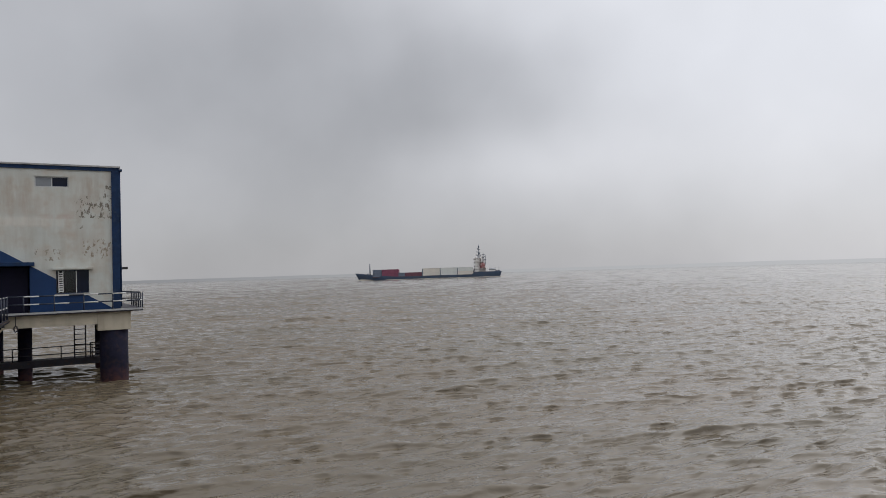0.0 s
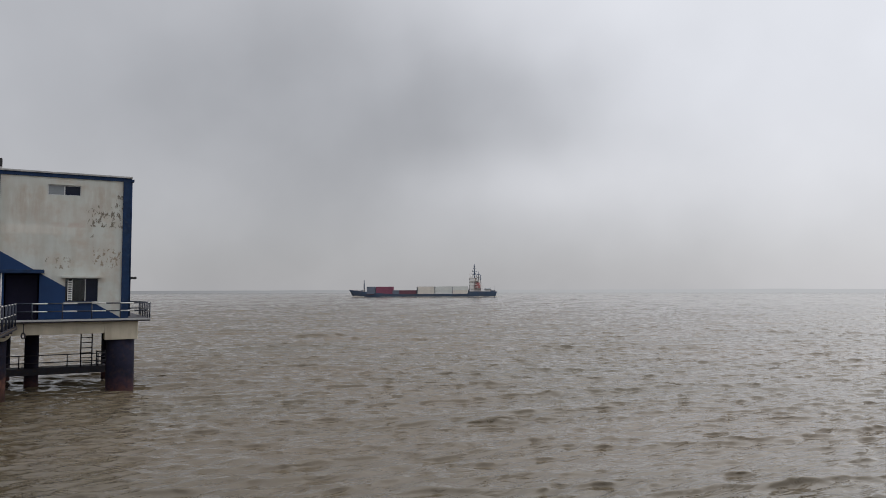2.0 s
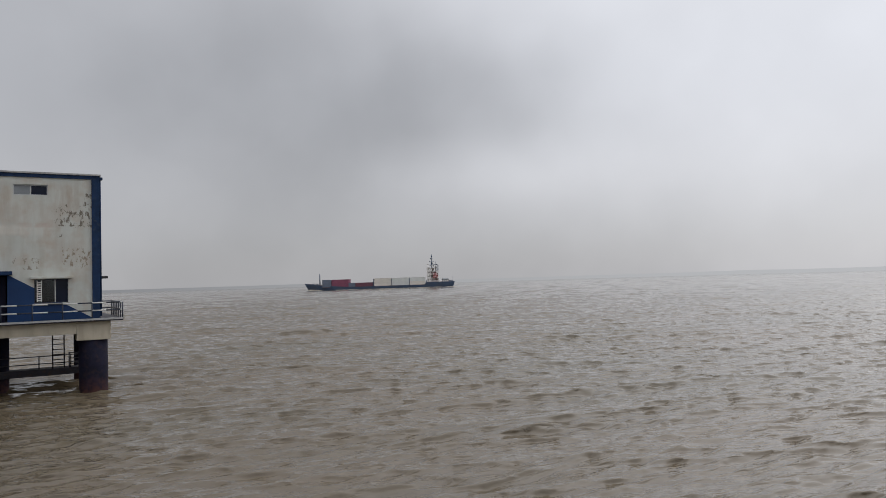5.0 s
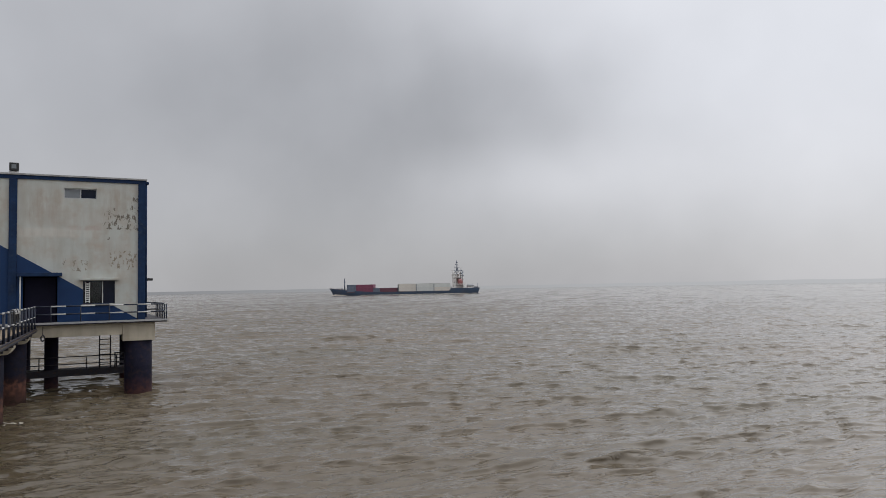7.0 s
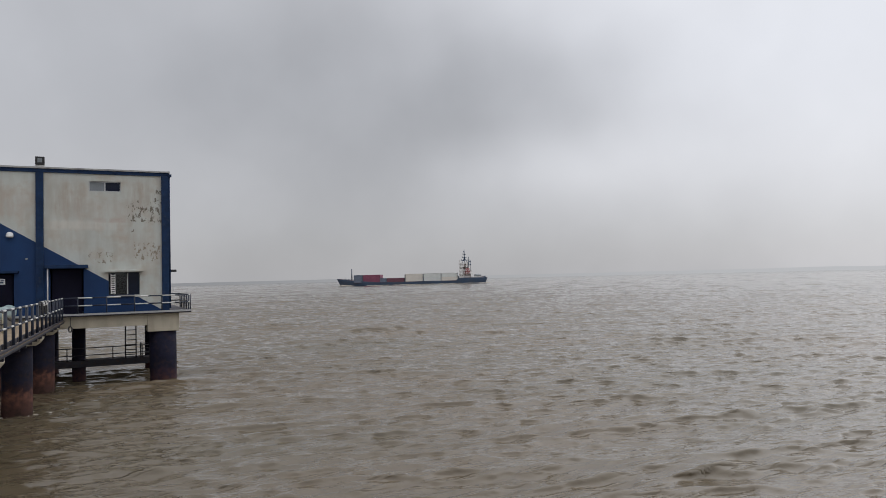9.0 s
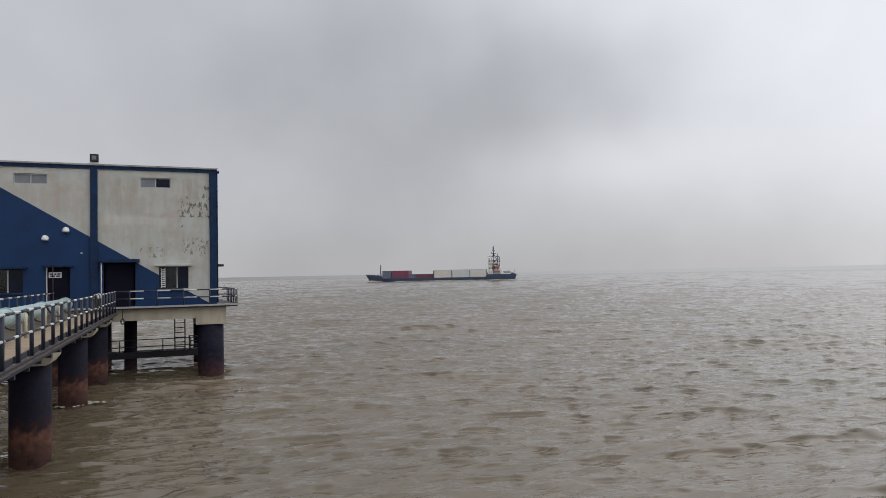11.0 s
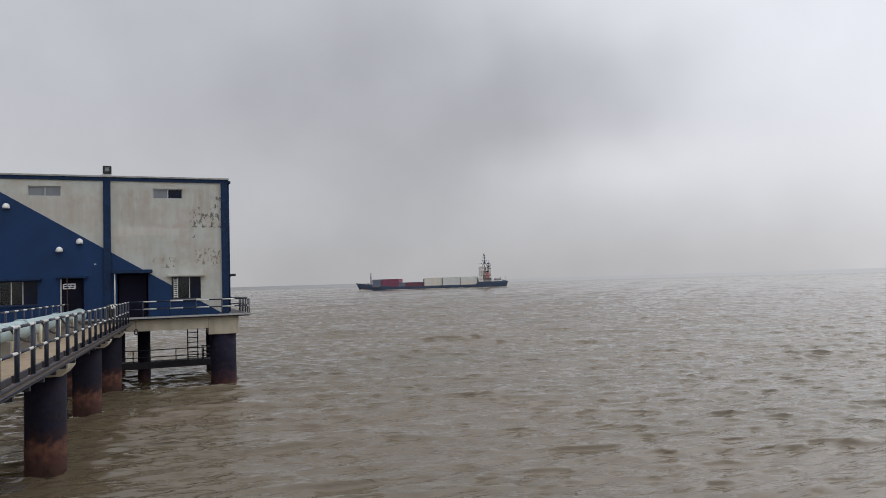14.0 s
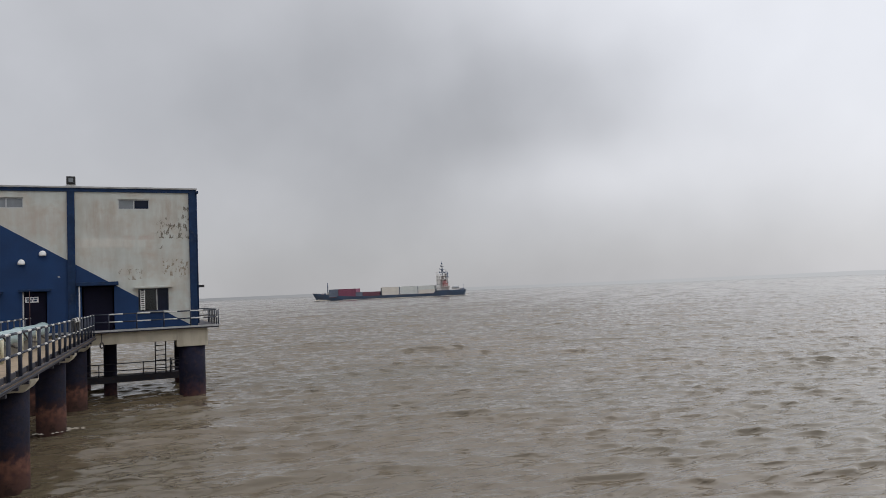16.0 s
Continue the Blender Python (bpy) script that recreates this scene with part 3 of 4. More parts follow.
def make_sign():
    s = thing("notice_board", "white notice with dark illegible writing in front of a door", "sign", SITE)
    bm = B()
    box(bm, -8.27, -7.65, 0.06, 0.08, 5.63, 5.93, 0.005)
    part("board", bm, SCREEN, s)
    bm = B()
    for i, (a, b, z) in enumerate(((-8.22, -8.05, 5.80), (-8.0, -7.9, 5.80), (-7.85, -7.7, 5.80), (-8.2, -7.96, 5.69), (-7.9, -7.72, 5.69))):
        box(bm, a, b, 0.052, 0.059, z, z + 0.07)
    part("writing", bm, BLUE_TRIM, s, "dark bars of writing")
    bm = B()
    tube(bm, (-7.98, -0.7, DECK), (-7.98, -0.7, 6.22), 0.022)
    part("post", bm, RUST, s, "thin rusty post")


make_sign()


def make_floodlight():
    f = thing("floodlight", "black box floodlight standing on the roof edge", "lamp", SITE @ pose(-6.03, -0.02, ROOF + 0.27))
    bm = B()
    box(bm, -0.22, 0.22, -0.12, 0.16, 0.13, 0.56, 0.03)
    part("housing", bm, BLACK, f)
    bm = B()
    box(bm, -0.11, 0.11, -0.135, -0.122, 0.24, 0.46, 0.0)
    part("lens", bm, FROSTED, f, "pale dusty glass lens")
    bm = B()
    box(bm, -0.24, 0.24, -0.05, 0.1, 0.02, 0.1, 0.01)
    tube(bm, (0, 0.02, 0), (0, 0.02, 0.14), 0.05)
    part("foot", bm, RAIL_WHITE, f, "white foot")


make_floodlight()


def make_wall_camera():
    c = thing("security_camera", "small black camera on an arm at the corner of the building", "camera", SITE @ pose(0.412, 0.05, 6.15))
    bm = B()
    tube(bm, (0, 0, -0.12), (0.12, 0, 0), 0.03)
    box(bm, 0.0, 0.03, -0.06, 0.06, -0.2, -0.04)
    part("arm", bm, BLACK, c)
    bm = B()
    box(bm, 0.04, 0.40, -0.09, 0.09, -0.03, 0.11, 0.025)
    part("housing", bm, BLACK, c)


make_wall_camera()


# ---- deck under the house ----
def make_platform():
    p = thing("platform", "cream concrete platform deck on beams", "platform", SITE, kind="structure")
    # slab takes the dark steel colour, for the shadow line under its edge strip
    bm = B()
    box(bm, -18.5, 1.45, -1.1, 9.6, DECK - 0.14, DECK - 0.002, 0.015)
    part("deck_slab", bm, STEEL_DARK, p)
    bm = B()
    box(bm, -18.5, 1.46, -1.14, -1.08, DECK - 0.07, DECK + 0.03)
    part("edge_angle", bm, ALU, p, "grey steel edge strip")
    bm = B()
    box(bm, -18.5, -0.8, -0.75, -0.3, DECK - 0.77, DECK - 0.141, 0.02)
    part("front_beam", bm, BEAM, p, "cream concrete edge beam")
    bm = B()
    box(bm, -0.8, 0.86, -0.78, 0.8, DECK - 1.14, DECK - 0.141, 0.03)
    part("column_cap", bm, BEAM, p, "cream concrete column cap")
    for u in (-4.35, -9.5, -14.8):
        bm = B()
        box(bm, u - 0.4, u + 0.4, -0.3, 9.4, DECK - 0.8, DECK - 0.142, 0.02)
        part("cross_beam", bm, BEAM, p)
    bm = B()
    box(bm, -0.4, 0.4, 0.8, 9.4, DECK - 0.8, DECK - 0.142, 0.02)
    part("cross_beam", bm, BEAM, p)
    bm = B()
    box(bm, -18.5, 0.8, 8.8, 9.4, DECK - 0.9, DECK - 0.143, 0.02)
    part("back_beam", bm, BEAM, p)


make_platform()


def make_pile(m, r, top, label, group="columns under the platform"):
    bm = B()
    prof = [(r, -2.5), (r, 0.0), (r * 1.005, 0.6), (r, 1.2), (r, top)]
    lathe(bm, prof, sides=28)
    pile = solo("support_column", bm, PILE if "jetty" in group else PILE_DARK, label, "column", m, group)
    return pile


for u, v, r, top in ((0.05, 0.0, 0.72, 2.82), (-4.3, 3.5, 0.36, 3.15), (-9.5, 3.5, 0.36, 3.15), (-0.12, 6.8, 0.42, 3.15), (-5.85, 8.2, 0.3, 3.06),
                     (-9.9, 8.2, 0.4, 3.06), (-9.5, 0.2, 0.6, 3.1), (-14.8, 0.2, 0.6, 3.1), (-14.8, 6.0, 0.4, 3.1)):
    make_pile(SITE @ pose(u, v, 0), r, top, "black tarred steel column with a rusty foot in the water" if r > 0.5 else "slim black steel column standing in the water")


def make_catwalk():
    c = thing("catwalk", "dark steel catwalk with handrails below the platform", "walkway", SITE, kind="structure")
    bm = B()
    box(bm, -9.6, -0.2, 2.9, 3.2, 0.72, 1.1, 0.01)
    part("beam", bm, STEEL_DARK, c)
    bm = B()
    box(bm, -9.6, -0.2, 3.2, 4.0, 1.02, 1.1)
    part("grating", bm, STEEL_DARK, c)
    for z in (1.82, 1.4):
        bm = B()
        tube(bm, (-9.6, 3.0, z), (-0.45, 3.0, z), 0.028)
        part("handrail", bm, STEEL_DARK, c)
    for u in (-9.0, -7.0, -4.9, -2.5, -0.9):
        bm = B()
        tube(bm, (u, 3.0, 1.1), (u, 3.0, 1.82), 0.03)
        part("post", bm, STEEL_DARK, c)


make_catwalk()


def make_ladder():
    l = thing("ladder", "dark steel ladder from the catwalk up to the platform", "ladder", SITE)
    for u in (-1.82, -1.24):
        bm = B()
        tube(bm, (u, 2.85, 1.1), (u, 2.85, DECK - 0.15), 0.035)
        part("stile", bm, STEEL_DARK, l)
    for i in range(9):
        bm = B()
        z = 1.3 + i * 0.29
        tube(bm, (-1.82, 2.85, z), (-1.24, 2.85, z), 0.024)
        part("rung", bm, STEEL_DARK, l)


make_ladder()


def make_gate():
    g = thing("catwalk_gate", "small dark steel gate beside the ladder", "gate", SITE)
    for u in (-1.0, -0.5):
        bm = B()
        tube(bm, (u, 2.6, 1.1), (u, 2.6, 2.0), 0.035)
        part("post", bm, STEEL_DARK, g)
    for z in (1.35, 1.65, 1.95):
        bm = B()
        tube(bm, (-1.0, 2.6, z), (-0.5, 2.6, z), 0.025)
        part("bar", bm, STEEL_DARK, g)


make_gate()


def rail_bar(a, b, r, period, white=0.5, shift=0.0):
    """A round bar painted in white and navy lengths."""
    bm = B()
    a, b = Vector(a), Vector(b)
    n = (b - a).length
    cuts = [0.0]
    s = -shift
    while s < n:
        for c in (s, s + period * white):
            if 0 < c < n:
                cuts.append(c)
        s += period
    cuts.append(n)
    for c0, c1 in zip(cuts[:-1], cuts[1:]):
        m = ((c0 + c1) / 2 + shift) % period
        tube(bm, a + (b - a) * (c0 / n), a + (b - a) * (c1 / n), r, sides=8, index=0 if m < period * white else 1)
    return bm


def make_railing(name, label, m, a, b, spacing, height, mid, period, post_r=0.035, first=True, white=0.5, shift=0.0, posts=None):
    rail = thing(name, label, "railing", m)
    a, b = Vector(a), Vector(b)
    n = max(1, round((b - a).length / spacing))
    up = Vector((0, 0, 1))
    for z in (height, mid):
        part("rail", rail_bar(a + up * z, b + up * z, 0.035, period, white, shift), (RAIL_WHITE, RAIL_BLUE), rail, "white and navy painted rail")
    data = None
    shares = posts or [i / n for i in range(0 if first else 1, n + 1)]
    for share in shares:
        p = a + (b - a) * share
        if data is None:
            bm = B()
            tube(bm, (0, 0, -0.12), (0, 0, height), post_r, sides=8)
            data = mesh_of("post", bm, RAIL_BLUE)
        post = new("post", data)
        post.parent = rail
        post.location = p
    return rail


make_railing("railing", "platform railing with white and navy painted rails", SITE, (-4.97, -1.1, DECK), (1.42, -1.1, DECK), 1.35, 0.86, 0.45, 1.385, white=0.5, shift=0.65,
             posts=[(u + 4.97) / 6.39 for u in (-4.97, -4.24, -2.85, -1.47, -0.07, 1.42)])
make_railing("railing", "navy side railing of the platform with close posts", SITE, (1.42, -1.1, DECK), (1.42, 4.4, DECK), 0.9, 0.86, 0.45, 40, first=False, white=0.0)
make_railing("railing", "short navy railing at the side of the building", SITE, (1.42, 4.4, DECK), (0.4, 4.4, DECK), 1.0, 0.86, 0.45, 40, first=False, white=0.0)


def make_hook():
    h = thing("mooring_hook", "black hook hanging from the platform edge", "hook", SITE @ pose(-4.6, -0.95, DECK - 0.16))
    bm = B()
    tube(bm, (0, 0, 0), (0, 0, -0.5), 0.02)
    pts = [(0.085 * math.sin(a), 0, -0.62 - 0.15 * math.cos(a)) for a in np.linspace(math.pi, 3.0 * math.pi, 14)]
    bend(bm, [(p[0], p[1], p[2]) for p in pts], 0.035)
    part("chain", bm, STEEL_DARK, h)


make_hook()


# ---- the jetty ----
def make_jetty():
    j = thing("jetty", "concrete jetty deck leading to the platform", "jetty", PIER, kind="structure")
    bm = B()
    box(bm, -3.2, 0.05, -40.6, 0.2, JETTY - 0.15, JETTY - 0.003, 0.01)
    part("deck", bm, SAND_DECK, j, "sandy tan concrete deck")
    for x in (-0.02, -3.29):
        bm = B()
        box(bm, x + 0.02, x + 0.11, -40.6, 0.0, JETTY - 0.035, JETTY + 0.02)
        box(bm, x + 0.03, x + 0.11, -40.6, 0.0, JETTY - 0.165, JETTY - 0.125)
        part("edge_channel", bm, STEEL_DARK, j, "dark steel edge channel")
    bm = B()
    box(bm, -2.6, -0.9, -40.6, -0.3, JETTY - 0.5, JETTY - 0.152)
    part("girder", bm, BEAM, j)
    bm = B()
    tube(bm, (0.125, -40.6, JETTY - 0.075), (0.125, -0.1, JETTY - 0.075), 0.02, sides=8)
    part("cable_conduit", bm, RAIL_BLUE, j, "thin dark conduit along the deck edge")
    kerb, bracket = None, None
    for k in range(26):
        y = -0.4 - k * 1.5
        if kerb is None:
            bm = B()
            box(bm, -0.12, -0.06, -1.28, 0.0, 0.0, 0.15, 0.01)
            kerb = mesh_of("kerb", bm, STEEL_DARK)
            bm = B()
            box(bm, -0.5, 0.1, -0.06, 0.06, -0.26, -0.167, 0.01)
            bracket = mesh_of("bracket", bm, STEEL_DARK)
        under = abs(y - 0.55) < 1.2 or min(abs(y - 0.75 - c) for c in (-7.05, -17.7, -27.8)) < 0.95
        for name, data, dy, z in (("kerb", kerb, -0.1, JETTY - 0.003), ("bracket", bracket, -0.75, JETTY)):
            if name == "bracket" and under:
                continue
            ob = new(name, data)
            ob.parent = j
            ob.location = (0, y + dy, z)
    return j


jetty = make_jetty()


def make_cap(y, jetty):
    bm = B()
    vs = [(-3.3, JETTY - 0.155), (-0.2, JETTY - 0.155), (-0.2, JETTY - 0.50), (-0.36, JETTY - 0.70), (-3.2, JETTY - 0.70), (-3.3, JETTY - 0.50)]
    a = [bm.verts.new((x, y - 0.78, z)) for x, z in vs]
    b = [bm.verts.new((x, y + 0.78, z)) for x, z in vs]
    n = len(vs)
    for k in range(n):
        bm.faces.new((a[k], a[(k + 1) % n], b[(k + 1) % n], b[k]))
    bm.faces.new(a[::-1]), bm.faces.new(b)
    bmesh.ops.bevel(bm, geom=bm.edges[:], offset=0.02, segments=2, affect="EDGES")
    return part("column_cap", bm, BEAM, jetty, "cream concrete column cap")


for y, x0, r in ((-0.2, -0.95, 0.62), (-7.05, -1.15, 0.59), (-17.7, -0.92, 0.575), (-27.8, -0.95, 0.58)):
    make_cap(y, jetty)
    for x in (x0, -2.75):
        make_pile(PIER @ pose(x, y, 0), r, JETTY - 0.70, "thick black tarred jetty column with a rusty red foot", "columns of the jetty")


def make_pile_foam(y, x, r, seed):
    """Broken foam where the current parts round a column."""
    bm = B()
    rng = random.Random(seed)
    for i in range(26):
        a = rng.uniform(-2.6, 1.0)
        d = r + 0.05 + 0.12 * rng.random()
        px, py = x + d * math.cos(a), y + d * math.sin(a)
        if i > 17:
            px, py = x + r + 1.1 * rng.random(), y - 0.2 + 0.35 * rng.random()
        size = 0.05 + 0.09 * rng.random()
        ring = [bm.verts.new((px + size * (0.6 + 0.6 * rng.random()) * math.cos(k * math.tau / 7), py + size * 0.7 * math.sin(k * math.tau / 7), 0.02)) for k in range(7)]
        top = bm.verts.new((px, py, 0.05 + 0.02 * rng.random()))
        for k in range(7):
            bm.faces.new((ring[k], ring[(k + 1) % 7], top))
    return solo("foam", bm, FOAM, "thin pale foam round the foot of a column", "foam", PIER, kind="stuff")


for y, x, r, seed in ((-7.05, -1.15, 0.59, 5),):
    make_pile_foam(y, x, r, seed)


make_railing("railing", "jetty railing with navy posts and white and navy rails", PIER, (0.0, -38.0, JETTY), (0.0, 0.0, JETTY), 1.5, 1.13, 0.60, 1.5, white=0.42, shift=0.3, post_r=0.05)
make_railing("railing", "far side jetty railing with white and navy rails", PIER, (-3.1, -38.0, JETTY), (-3.1, 0.9, JETTY), 1.5, 1.13, 0.60, 1.5, white=0.42, shift=0.3)


def make_pipe():
    p = thing("pipeline", "thick pale blue pipeline lying along the jetty", "pipe", PIER)
    y0, y1, r = -38.0, -4.6, 0.27
    bm = B()
    tube(bm, (-1.75, y0, DECK + 0.42), (-1.75, y1, DECK + 0.42), r, sides=24)
    part("pipe", bm, PIPE_BLUE, p)
    for k in range(6):
        bm = B()
        y = y1 - 0.3 - k * 6.0
        tube(bm, (-1.75, y - 0.05, DECK + 0.42), (-1.75, y + 0.05, DECK + 0.42), r + 0.045, sides=24)
        part("flange", bm, PIPE_BLUE, p)
    for k in range(10):
        bm = B()
        y = y1 - 1.3 - k * 3.4
        box(bm, -2.05, -1.45, y - 0.1, y + 0.1, JETTY - 0.003, DECK + 0.2, 0.01)
        part("saddle", bm, CONCRETE, p, "concrete saddle")
    for k in range(6):
        bm = B()
        y = -9.5 - k * 3.4
        tube(bm, (-1.3, y, JETTY), (-1.3, y, DECK + 0.5), 0.05, sides=12)
        part("marker_post", bm, YELLOWISH, p, "pale yellow marker post")
    return p


make_pipe()


def make_hose(y):
    h = thing("hose", "black hose sagging over the pipeline", "hose", PIER)
    bm = B()
    pts = []
    for i in range(15):
        s = i / 14
        pts.append((-1.49 + 0.2 * s, y + 1.8 * s, DECK + 0.60 - 0.52 * math.sin(s * math.pi * 0.5) ** 0.8))
    bend(bm, pts, 0.035)
    part("tube", bm, BLACK, h)


for y in (-24.0, -19.5, -15.2, -11.5, -8.6):
    make_hose(y)


def make_bundle():
    b = thing("rope_bundle", "dark rope and rag bundle hung over the jetty railing", "rope", PIER @ pose(0, -8.9, DECK))
    rng = random.Random(3)
    for name, mat, count in (("rope", BLACK, 11), ("rag", RAIL_WHITE, 5)):
        bm = B()
        for k in range(count):
            y = -0.9 + 1.8 * rng.random()
            drop = (0.25 + 0.4 * rng.random()) if name == "rope" else 0.12
            w = 0.05 + 0.03 * rng.random()
            pts = [(-w - 0.02, y - 0.05, 0.86 - drop), (-w, y + 0.04, 0.80), (-0.03, y, 0.91), (0.04, y + 0.06, 0.91), (w, y + 0.02, 0.80), (w + 0.02, y + 0.08, 0.86 - drop * 0.8)]
            bend(bm, pts, 0.028, 6)
        part(name, bm, mat, b, "pale rag" if name == "rag" else "black rope")["kind"] = "stuff"


make_bundle()


# ---- the container ship ----
def make_hull():
    """Bow towards -x; stations along the length with half breadths."""
    bm = B()
    L, H = 105.0, 8.0
    n = 64
    rows = []
    for i in range(n + 1):
        s = i / n
        x = s * L
        full = min(1.0, (s / 0.20) ** 0.6) if s < 0.2 else (1.0 if s < 0.9 else 1.0 - 0.25 * ((s - 0.9) / 0.1) ** 2)
        sheer = 2.75
        if s < 0.12:
            sheer = 4.3 + 1.6 * (1 - s / 0.12)
        elif s < 0.30:
            sheer = 4.3 - 1.55 * (s - 0.12) / 0.18
        elif s > 0.805:
            sheer = 4.5
        elif s > 0.80:
            sheer = 2.9 + 1.6 * (s - 0.80) / 0.005
        rake = 4.4 * (1 - s / 0.12) if s < 0.12 else 0.0
        counter = -2.0 * ((s - 0.93) / 0.07) if s > 0.93 else 0.0
        ring = []
        for z, w, k in ((-2.0, 0.80, 1.0), (0.0, 0.93, 0.72), (sheer * 0.5, 0.98, 0.35), (sheer - 0.25, 1.0, 0.0), (sheer, 1.0, 0.0)):
            flare = max(0.03, full ** (1.0 if z > 1.5 else 1.35))
            ring.append((x + rake * k + counter * k, H * flare * w, z))
        rows.append(ring)
    grid = []
    for ring in rows:
        grid.append(([bm.verts.new((x, -y, z)) for x, y, z in ring], [bm.verts.new((x, y, z)) for x, y, z in ring]))
    for (p0, s0), (p1, s1) in zip(grid[:-1], grid[1:]):
        for k in range(4):
            bm.faces.new((p0[k], p1[k], p1[k + 1], p0[k + 1])).smooth = k < 3
            bm.faces.new((s0[k + 1], s1[k + 1], s1[k], s0[k])).smooth = k < 3
        f = bm.faces.new((p0[4], p1[4], s1[4], s0[4]))
        f.material_index = 1
    for p, s in (grid[0], grid[-1]):
        bm.faces.new(p + s[::-1])
    return bm


def container():
    """A forty foot container with ribbed sides, base at z 0."""
    bm = B()
    l, w, h = 12.19, 2.44, 2.59
    box(bm, 0.05, l - 0.05, -w / 2 + 0.06, w / 2 - 0.06, 0.08, h - 0.06)
    for x in (0, l - 0.16):
        for y in (-w / 2, w / 2 - 0.16):
            box(bm, x, x + 0.16, y, y + 0.16, 0, h)
    for y in (-w / 2, w / 2 - 0.1):
        box(bm, 0.16, l - 0.16, y, y + 0.1, 0, 0.14)
        box(bm, 0.16, l - 0.16, y, y + 0.1, h - 0.1, h)
    n = 30
    for i in range(n):
        x = 0.3 + (l - 0.8) * i / (n - 1)
        box(bm, x, x + 0.19, -w / 2 + 0.02, -w / 2 + 0.06, 0.14, h - 0.1)
    return bm


def make_ship():
    ship = thing("container_ship", "small dark blue container ship with a white bridge at the stern", "ship")
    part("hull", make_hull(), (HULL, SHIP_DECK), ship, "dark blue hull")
    # bulwark rails of forecastle and poop
    for x0, x1, z in ((1.5, 12.5, 5.9), (85.5, 104.0, 5.3)):
        bm = B()
        n = 12
        for i in range(n + 1):
            x = x0 + (x1 - x0) * i / n
            w = 8.0 * (min(1.0, (x / 21.0) ** 0.6) if x < 21 else (1.0 if x < 94.5 else 1.0 - 0.25 * ((x - 94.5) / 10.5) ** 2)) - 0.15
            tube(bm, (x, -w, z - 0.9), (x, -w, z), 0.05, sides=5)
            if i:
                tube(bm, (px, -pw, z), (x, -w, z), 0.06, sides=5)
                tube(bm, (px, -pw, z - 0.45), (x, -w, z - 0.45), 0.04, sides=5)
            px, pw = x, w
        part("deck_railing", bm, SHIP_WHITE, ship, "white deck railing")
    bm = B()
    tube(bm, (10.6, 0, 4.6), (10.6, 0, 12.6), 0.45, 0.26)
    box(bm, 10.2, 11.0, -0.8, 0.8, 9.6, 9.8)
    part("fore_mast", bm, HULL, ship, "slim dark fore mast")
    bm = B()
    box(bm, 4.5, 7.0, -2.0, 2.0, 4.7, 5.5, 0.1)
    box(bm, 8.5, 9.8, -3.0, -1.6, 4.7, 5.6, 0.1)
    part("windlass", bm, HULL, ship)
    bm = B()
    box(bm, 13.2, 84.5, -7.3, 7.3, 2.6, 2.85, 0.05)
    part("hatch_cover", bm, SHIP_DECK, ship, "dull red hatch covers")
    for x in (48.4, 60.95, 73.2, 85.0):
        bm = B()
        box(bm, x, x + 0.4, -7.6, 7.6, 2.6, 7.7 if x < 85 else 5.6)
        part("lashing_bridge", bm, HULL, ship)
    # superstructure: a narrow white front block, open decks and a faded red funnel casing behind it
    for i, (x1, w, z0, z1) in enumerate(((88.8, 7.2, 4.5, 7.0), (88.5, 6.6, 7.0, 9.4), (88.5, 6.2, 9.4, 11.8), (89.2, 6.6, 11.8, 14.2))):
        x0 = 85.9
        bm = B()
        box(bm, x0, x1, -w, w, z0, z1 - 0.2, 0.08)
        tier = part("superstructure", bm, SHIP_WHITE, ship, "white superstructure tier")
        bm = B()
        for x in (x0 + 0.8, x1 - 0.8):
            box(bm, x - 0.22, x + 0.22, -w - 0.03, -w + 0.05, z0 + 1.2, z0 + 1.7)
        part("window", bm, BLACK, tier)["kind"] = "stuff"
        bm = B()
        for y in np.linspace(-w + 0.8, w - 0.8, 8):
            box(bm, x0 - 0.04, x0 + 0.05, y - 0.4, y + 0.4, z0 + 1.1, z0 + 1.9)
        part("window", bm, BLACK, tier)["kind"] = "stuff"
        back = (95.2, 94.6, 93.8, 92.2)[i]
        bm = B()
        box(bm, x0 - 0.3, back, -w - 0.2, w + 0.2, z1 - 0.2, z1, 0.03)
        deck = part("open_deck", bm, SHIP_WHITE, ship, "white open deck")
        bm = B()
        for x in np.linspace(x1 + 0.4, back - 0.2, 4):
            tube(bm, (x, -w, z1), (x, -w, z1 + 1.0), 0.06, sides=5)
        for dz in (0.55, 1.0):
            tube(bm, (x1, -w, z1 + dz), (back - 0.2, -w, z1 + dz), 0.05, sides=5)
        tube(bm, (back - 0.5, -w, z0), (back - 0.5, -w, z1 - 0.2), 0.11, sides=6)
        part("deck_railing", bm, SHIP_WHITE, deck)
        bm = B()
        box(bm, x1, back - 1.4, -w + 2.0, w - 2.0, z0, z1 - 0.2)
        part("deck_house", bm, SHIP_SHADE, ship, "deck house in shaded white behind the open decks")
    bm = B()
    lathe(bm, [(1.9, 0.0), (1.9, 3.0), (1.4, 3.8)], (0, 0, 0), 14)
    bm.transform(pose(91.6, -5.0, 7.0))
    part("funnel", bm, FADED_RED, ship, "faded red funnel")
    bm = B()
    for y in (-5.4, -4.6):
        tube(bm, (91.6, y, 10.3), (92.0, y, 15.6), 0.28)
    part("exhaust_pipe", bm, BLACK, ship)
    bm = B()
    tube(bm, (93.4, -5.8, 9.4), (93.6, -5.8, 16.4), 0.3, 0.2)
    box(bm, 92.6, 94.2, -6.0, -5.6, 13.0, 13.4)
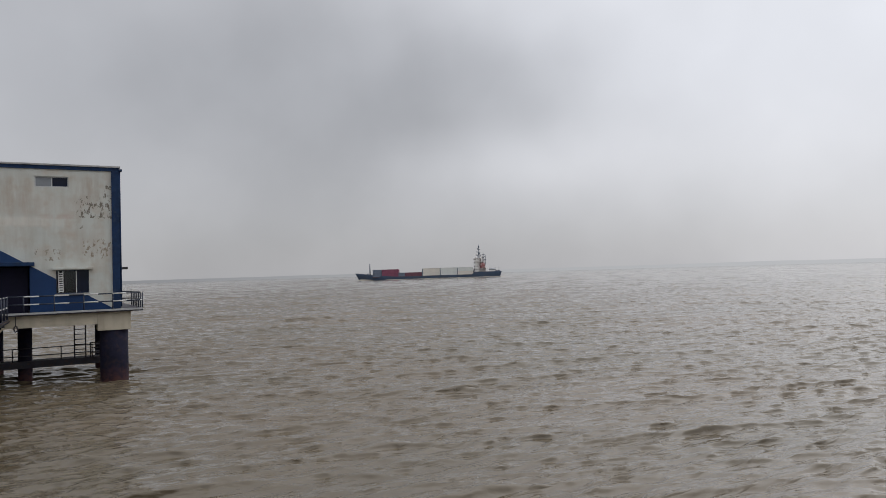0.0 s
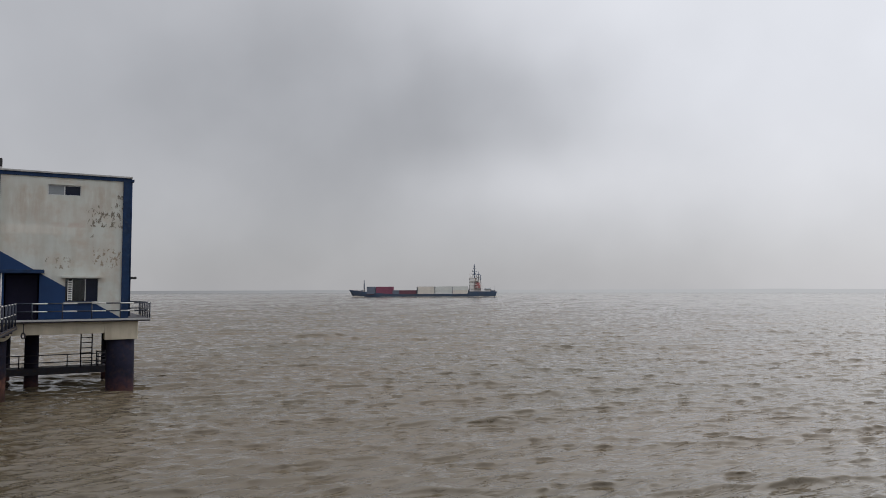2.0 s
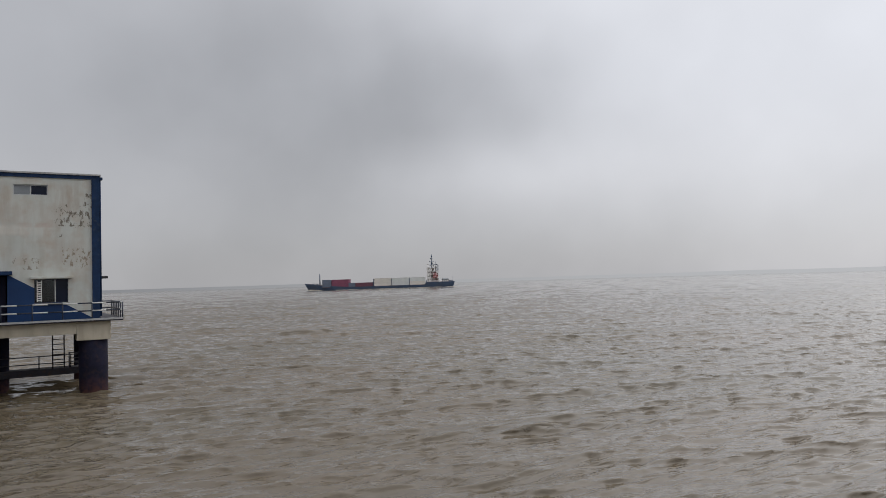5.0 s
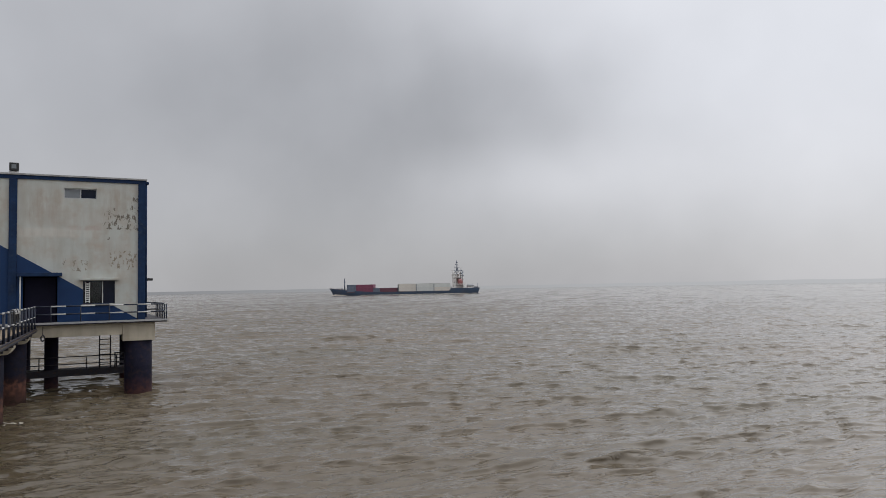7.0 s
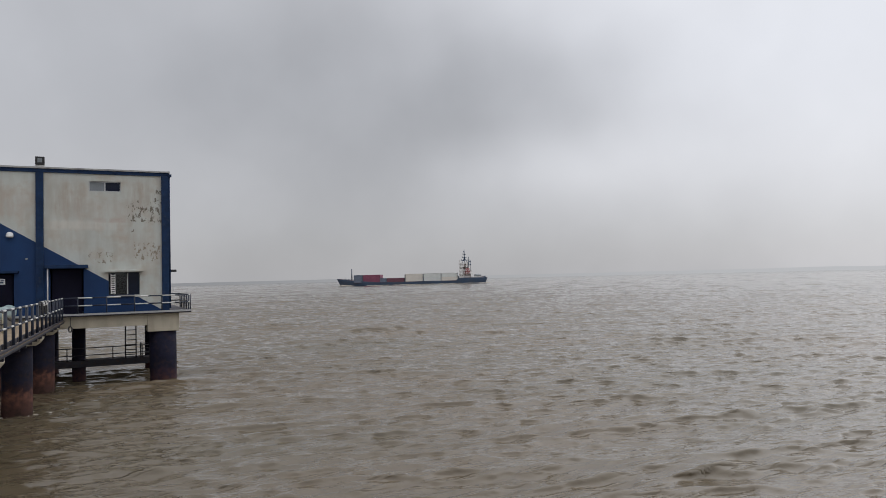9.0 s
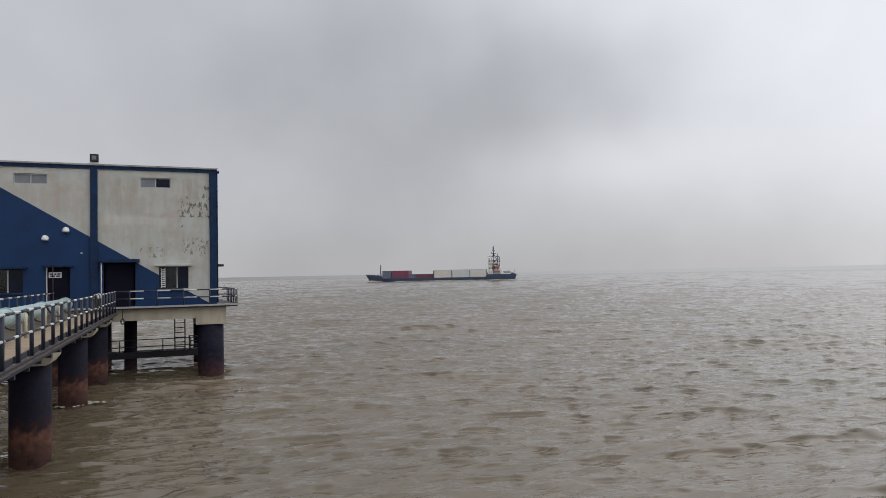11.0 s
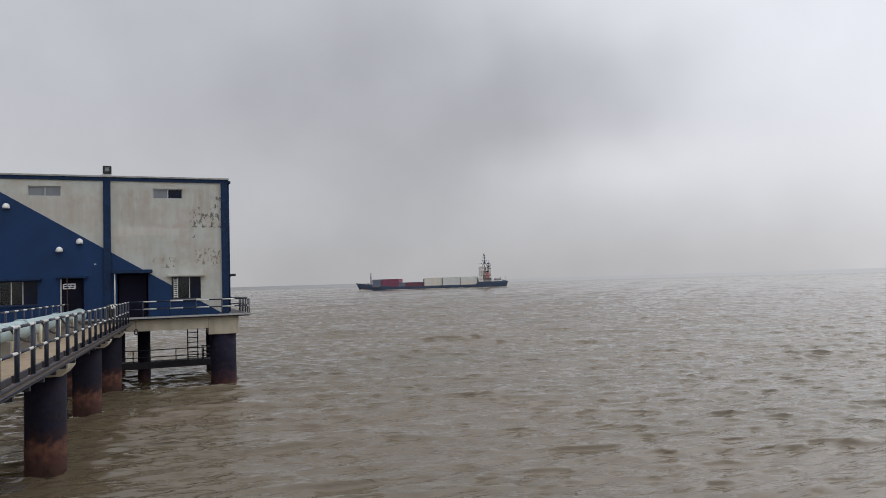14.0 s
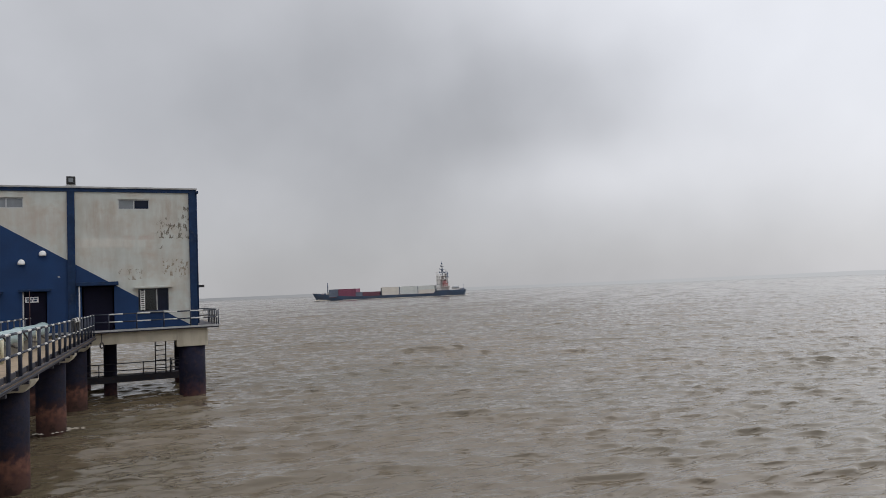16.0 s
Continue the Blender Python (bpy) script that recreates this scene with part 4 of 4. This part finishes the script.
    box(bm, 92.8, 94.0, -6.0, -5.6, 15.2, 15.6)
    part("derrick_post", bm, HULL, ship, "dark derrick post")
    bm = B()
    tube(bm, (85.3, -6.4, 14.3), (90.6, -6.4, 16.2), 0.14, sides=6)
    tube(bm, (86.4, -6.4, 14.2), (86.4, -6.4, 16.6), 0.12, sides=6)
    box(bm, 85.5, 87.6, -6.6, -6.2, 16.4, 16.8)
    part("radar", bm, SHIP_WHITE, ship, "white radar scanner on the wheelhouse roof")
    bm = B()
    tube(bm, (89.5, 0, 14.2), (89.5, 0, 23.9), 0.42, 0.16)
    for z, w in ((16.2, 2.8), (18.4, 2.2), (20.4, 1.4), (22.0, 0.8)):
        box(bm, 89.2, 89.8, -w, w, z, z + 0.35)
        box(bm, 89.5 - 0.75 * w, 89.5 + 0.75 * w, -0.25, 0.25, z, z + 0.35)
        box(bm, 89.5 - 0.75 * w, 89.9 - 0.75 * w, -0.4, 0.4, z + 0.3, z + 1.0)
    tube(bm, (88.0, 0, 14.5), (89.4, 0, 18.6), 0.16)
    tube(bm, (91.3, 0, 14.5), (89.6, 0, 18.6), 0.16)
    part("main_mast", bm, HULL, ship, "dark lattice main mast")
    bm = B()
    tube(bm, (92.3, -3.0, 11.8), (92.3, -3.0, 18.6), 0.3, 0.16)
    box(bm, 91.3, 93.3, -3.2, -2.8, 16.4, 16.8)
    box(bm, 91.5, 93.1, -3.2, -2.8, 14.4, 14.8)
    part("signal_mast", bm, HULL, ship, "dark signal mast")
    for x, y in ((87.2, -3.0), (91.6, 3.5)):
        bm = B()
        lathe(bm, [(0.3, 0.0), (0.6, 0.4), (0.75, 0.9), (0.6, 1.4), (0.2, 1.7)], (x, y, 14.2), 12)
        part("radome", bm, SHIP_WHITE, ship, "white radome")
    bm = B()
    lathe(bm, [(0.1, -2.6), (0.75, -2.0), (0.95, -0.8), (0.95, 0.8), (0.75, 2.0), (0.1, 2.6)], sides=12)
    bm.transform(pose(98.5, -6.2, 6.0, 0, 90, 0))
    part("lifeboat", bm, LIFEBOAT, ship, "pale grey lifeboat")
    for x in (96.6, 100.4):
        bm = B()
        tube(bm, (x, -5.2, 4.5), (x, -5.8, 7.0), 0.16)
        tube(bm, (x, -5.8, 7.0), (x, -6.6, 7.1), 0.14)
        part("davit", bm, SHIP_WHITE, ship)
    bm = B()
    box(bm, 101.0, 104.0, -3.0, 3.0, 4.5, 5.4, 0.1)
    tube(bm, (103.6, 0, 4.5), (103.6, 0, 8.0), 0.07)
    part("stern_gear", bm, HULL, ship)
    return ship


ship = make_ship()
BOXES = []


def make_bow_wave():
    """Broken white water along the near side of the hull."""
    bm = B()
    rng = random.Random(11)
    for i in range(150):
        s = (i / 150) ** 1.3
        x = 1.0 + 103 * s
        w = 8.0 * (max(0.03, min(1.0, (x / 21.0) ** 0.6) ** 1.35) if x < 21 else 1.0) * 0.93
        size = (1.5 * rng.random() + 0.5) * (1.6 if x < 9 else 0.75)
        y = -w - 0.2 - 0.5 * rng.random() - (0.8 * rng.random() if x < 10 else 0)
        ring = []
        for k in range(7):
            a = k * math.tau / 7
            ring.append(bm.verts.new((x + 3.2 + size * math.cos(a) * (0.7 + 0.5 * rng.random()), y + 0.45 * size * math.sin(a), 0.6 + 0.1 * rng.random())))
        top = bm.verts.new((x + 3.2, y, 0.9 + 0.25 * size * (1.2 if x < 8 else 0.4)))
        for k in range(7):
            bm.faces.new((ring[k], ring[(k + 1) % 7], top))
    return solo("bow_wave", bm, FOAM, "thin white foam along the ship's waterline", "foam", kind="stuff")


bow_wave = make_bow_wave()


def make_containers():
    """Stacks on the hatch covers: start, material, tiers, length share."""
    base = {}
    plan = [
        (13.2, BOX_GREY, 1, "blue-grey container stacked on the ship's hatch", 0.5), (13.2, BOX_GREY, 2, "blue-grey container stacked on the ship's hatch", 0.5),
        (19.6, BOX_RED, 1, "dark red container stacked on the ship's hatch", 0.97), (19.6, BOX_RED, 2, "dark red container stacked on the ship's hatch", 0.97),
        (31.2, BOX_GREY, 1, "blue-grey container standing on the ship's hatch", 0.38),
        (36.0, BOX_MAROON, 1, "maroon container standing on the ship's hatch", 0.97),
        (49.0, BOX_CREAM, 1, "cream container stacked on the ship's hatch", 0.97), (49.0, BOX_CREAM, 2, "cream container stacked on the ship's hatch", 0.97),
        (61.4, BOX_PALE, 1, "pale grey container stacked on the ship's hatch", 0.97), (61.4, BOX_PALE, 2, "pale grey container stacked on the ship's hatch", 0.97),
        (73.6, BOX_CREAM, 1, "cream container stacked on the ship's hatch", 0.9), (73.6, BOX_PALE, 2, "pale grey container stacked on the ship's hatch", 0.9),
    ]
    for x, mat, tier, label, share in plan:
        key = (mat.name, share)
        if key not in base:
            bm = container()
            bm.transform(Matrix.Diagonal((share, 1, 1, 1)))
            base[key] = mesh_of("container", bm, mat)
        for row in range(6):
            ob = new("container", base[key])
            tagged(ob, label, "container", "containers on the ship")
            BOXES.append((ob, (x, -6.2 + row * 2.48, 2.852 + (tier - 1) * 2.6)))


make_containers()


# ---- motion ----
def motions():
    # the ship steams slowly to the left
    path = [(t, pose(-63.2 - 4.46 * t, 511.0 - 2.2 * t, -0.6, 0, 0, 0.6)) for t in (0.0, 4.0, 8.0, 12.0, 16.0)]
    walk(ship, path)
    walk(bow_wave, path)
    for ob, p in BOXES:
        walk(ob, [(t, m @ pose(*p)) for t, m in path])
    # the waves run towards the shore
    walk(water, [(t, pose(-5 + 0.6 * t, 4 - 1.45 * t, 0)) for t in (0.0, 8.0, 16.0)])


motions()
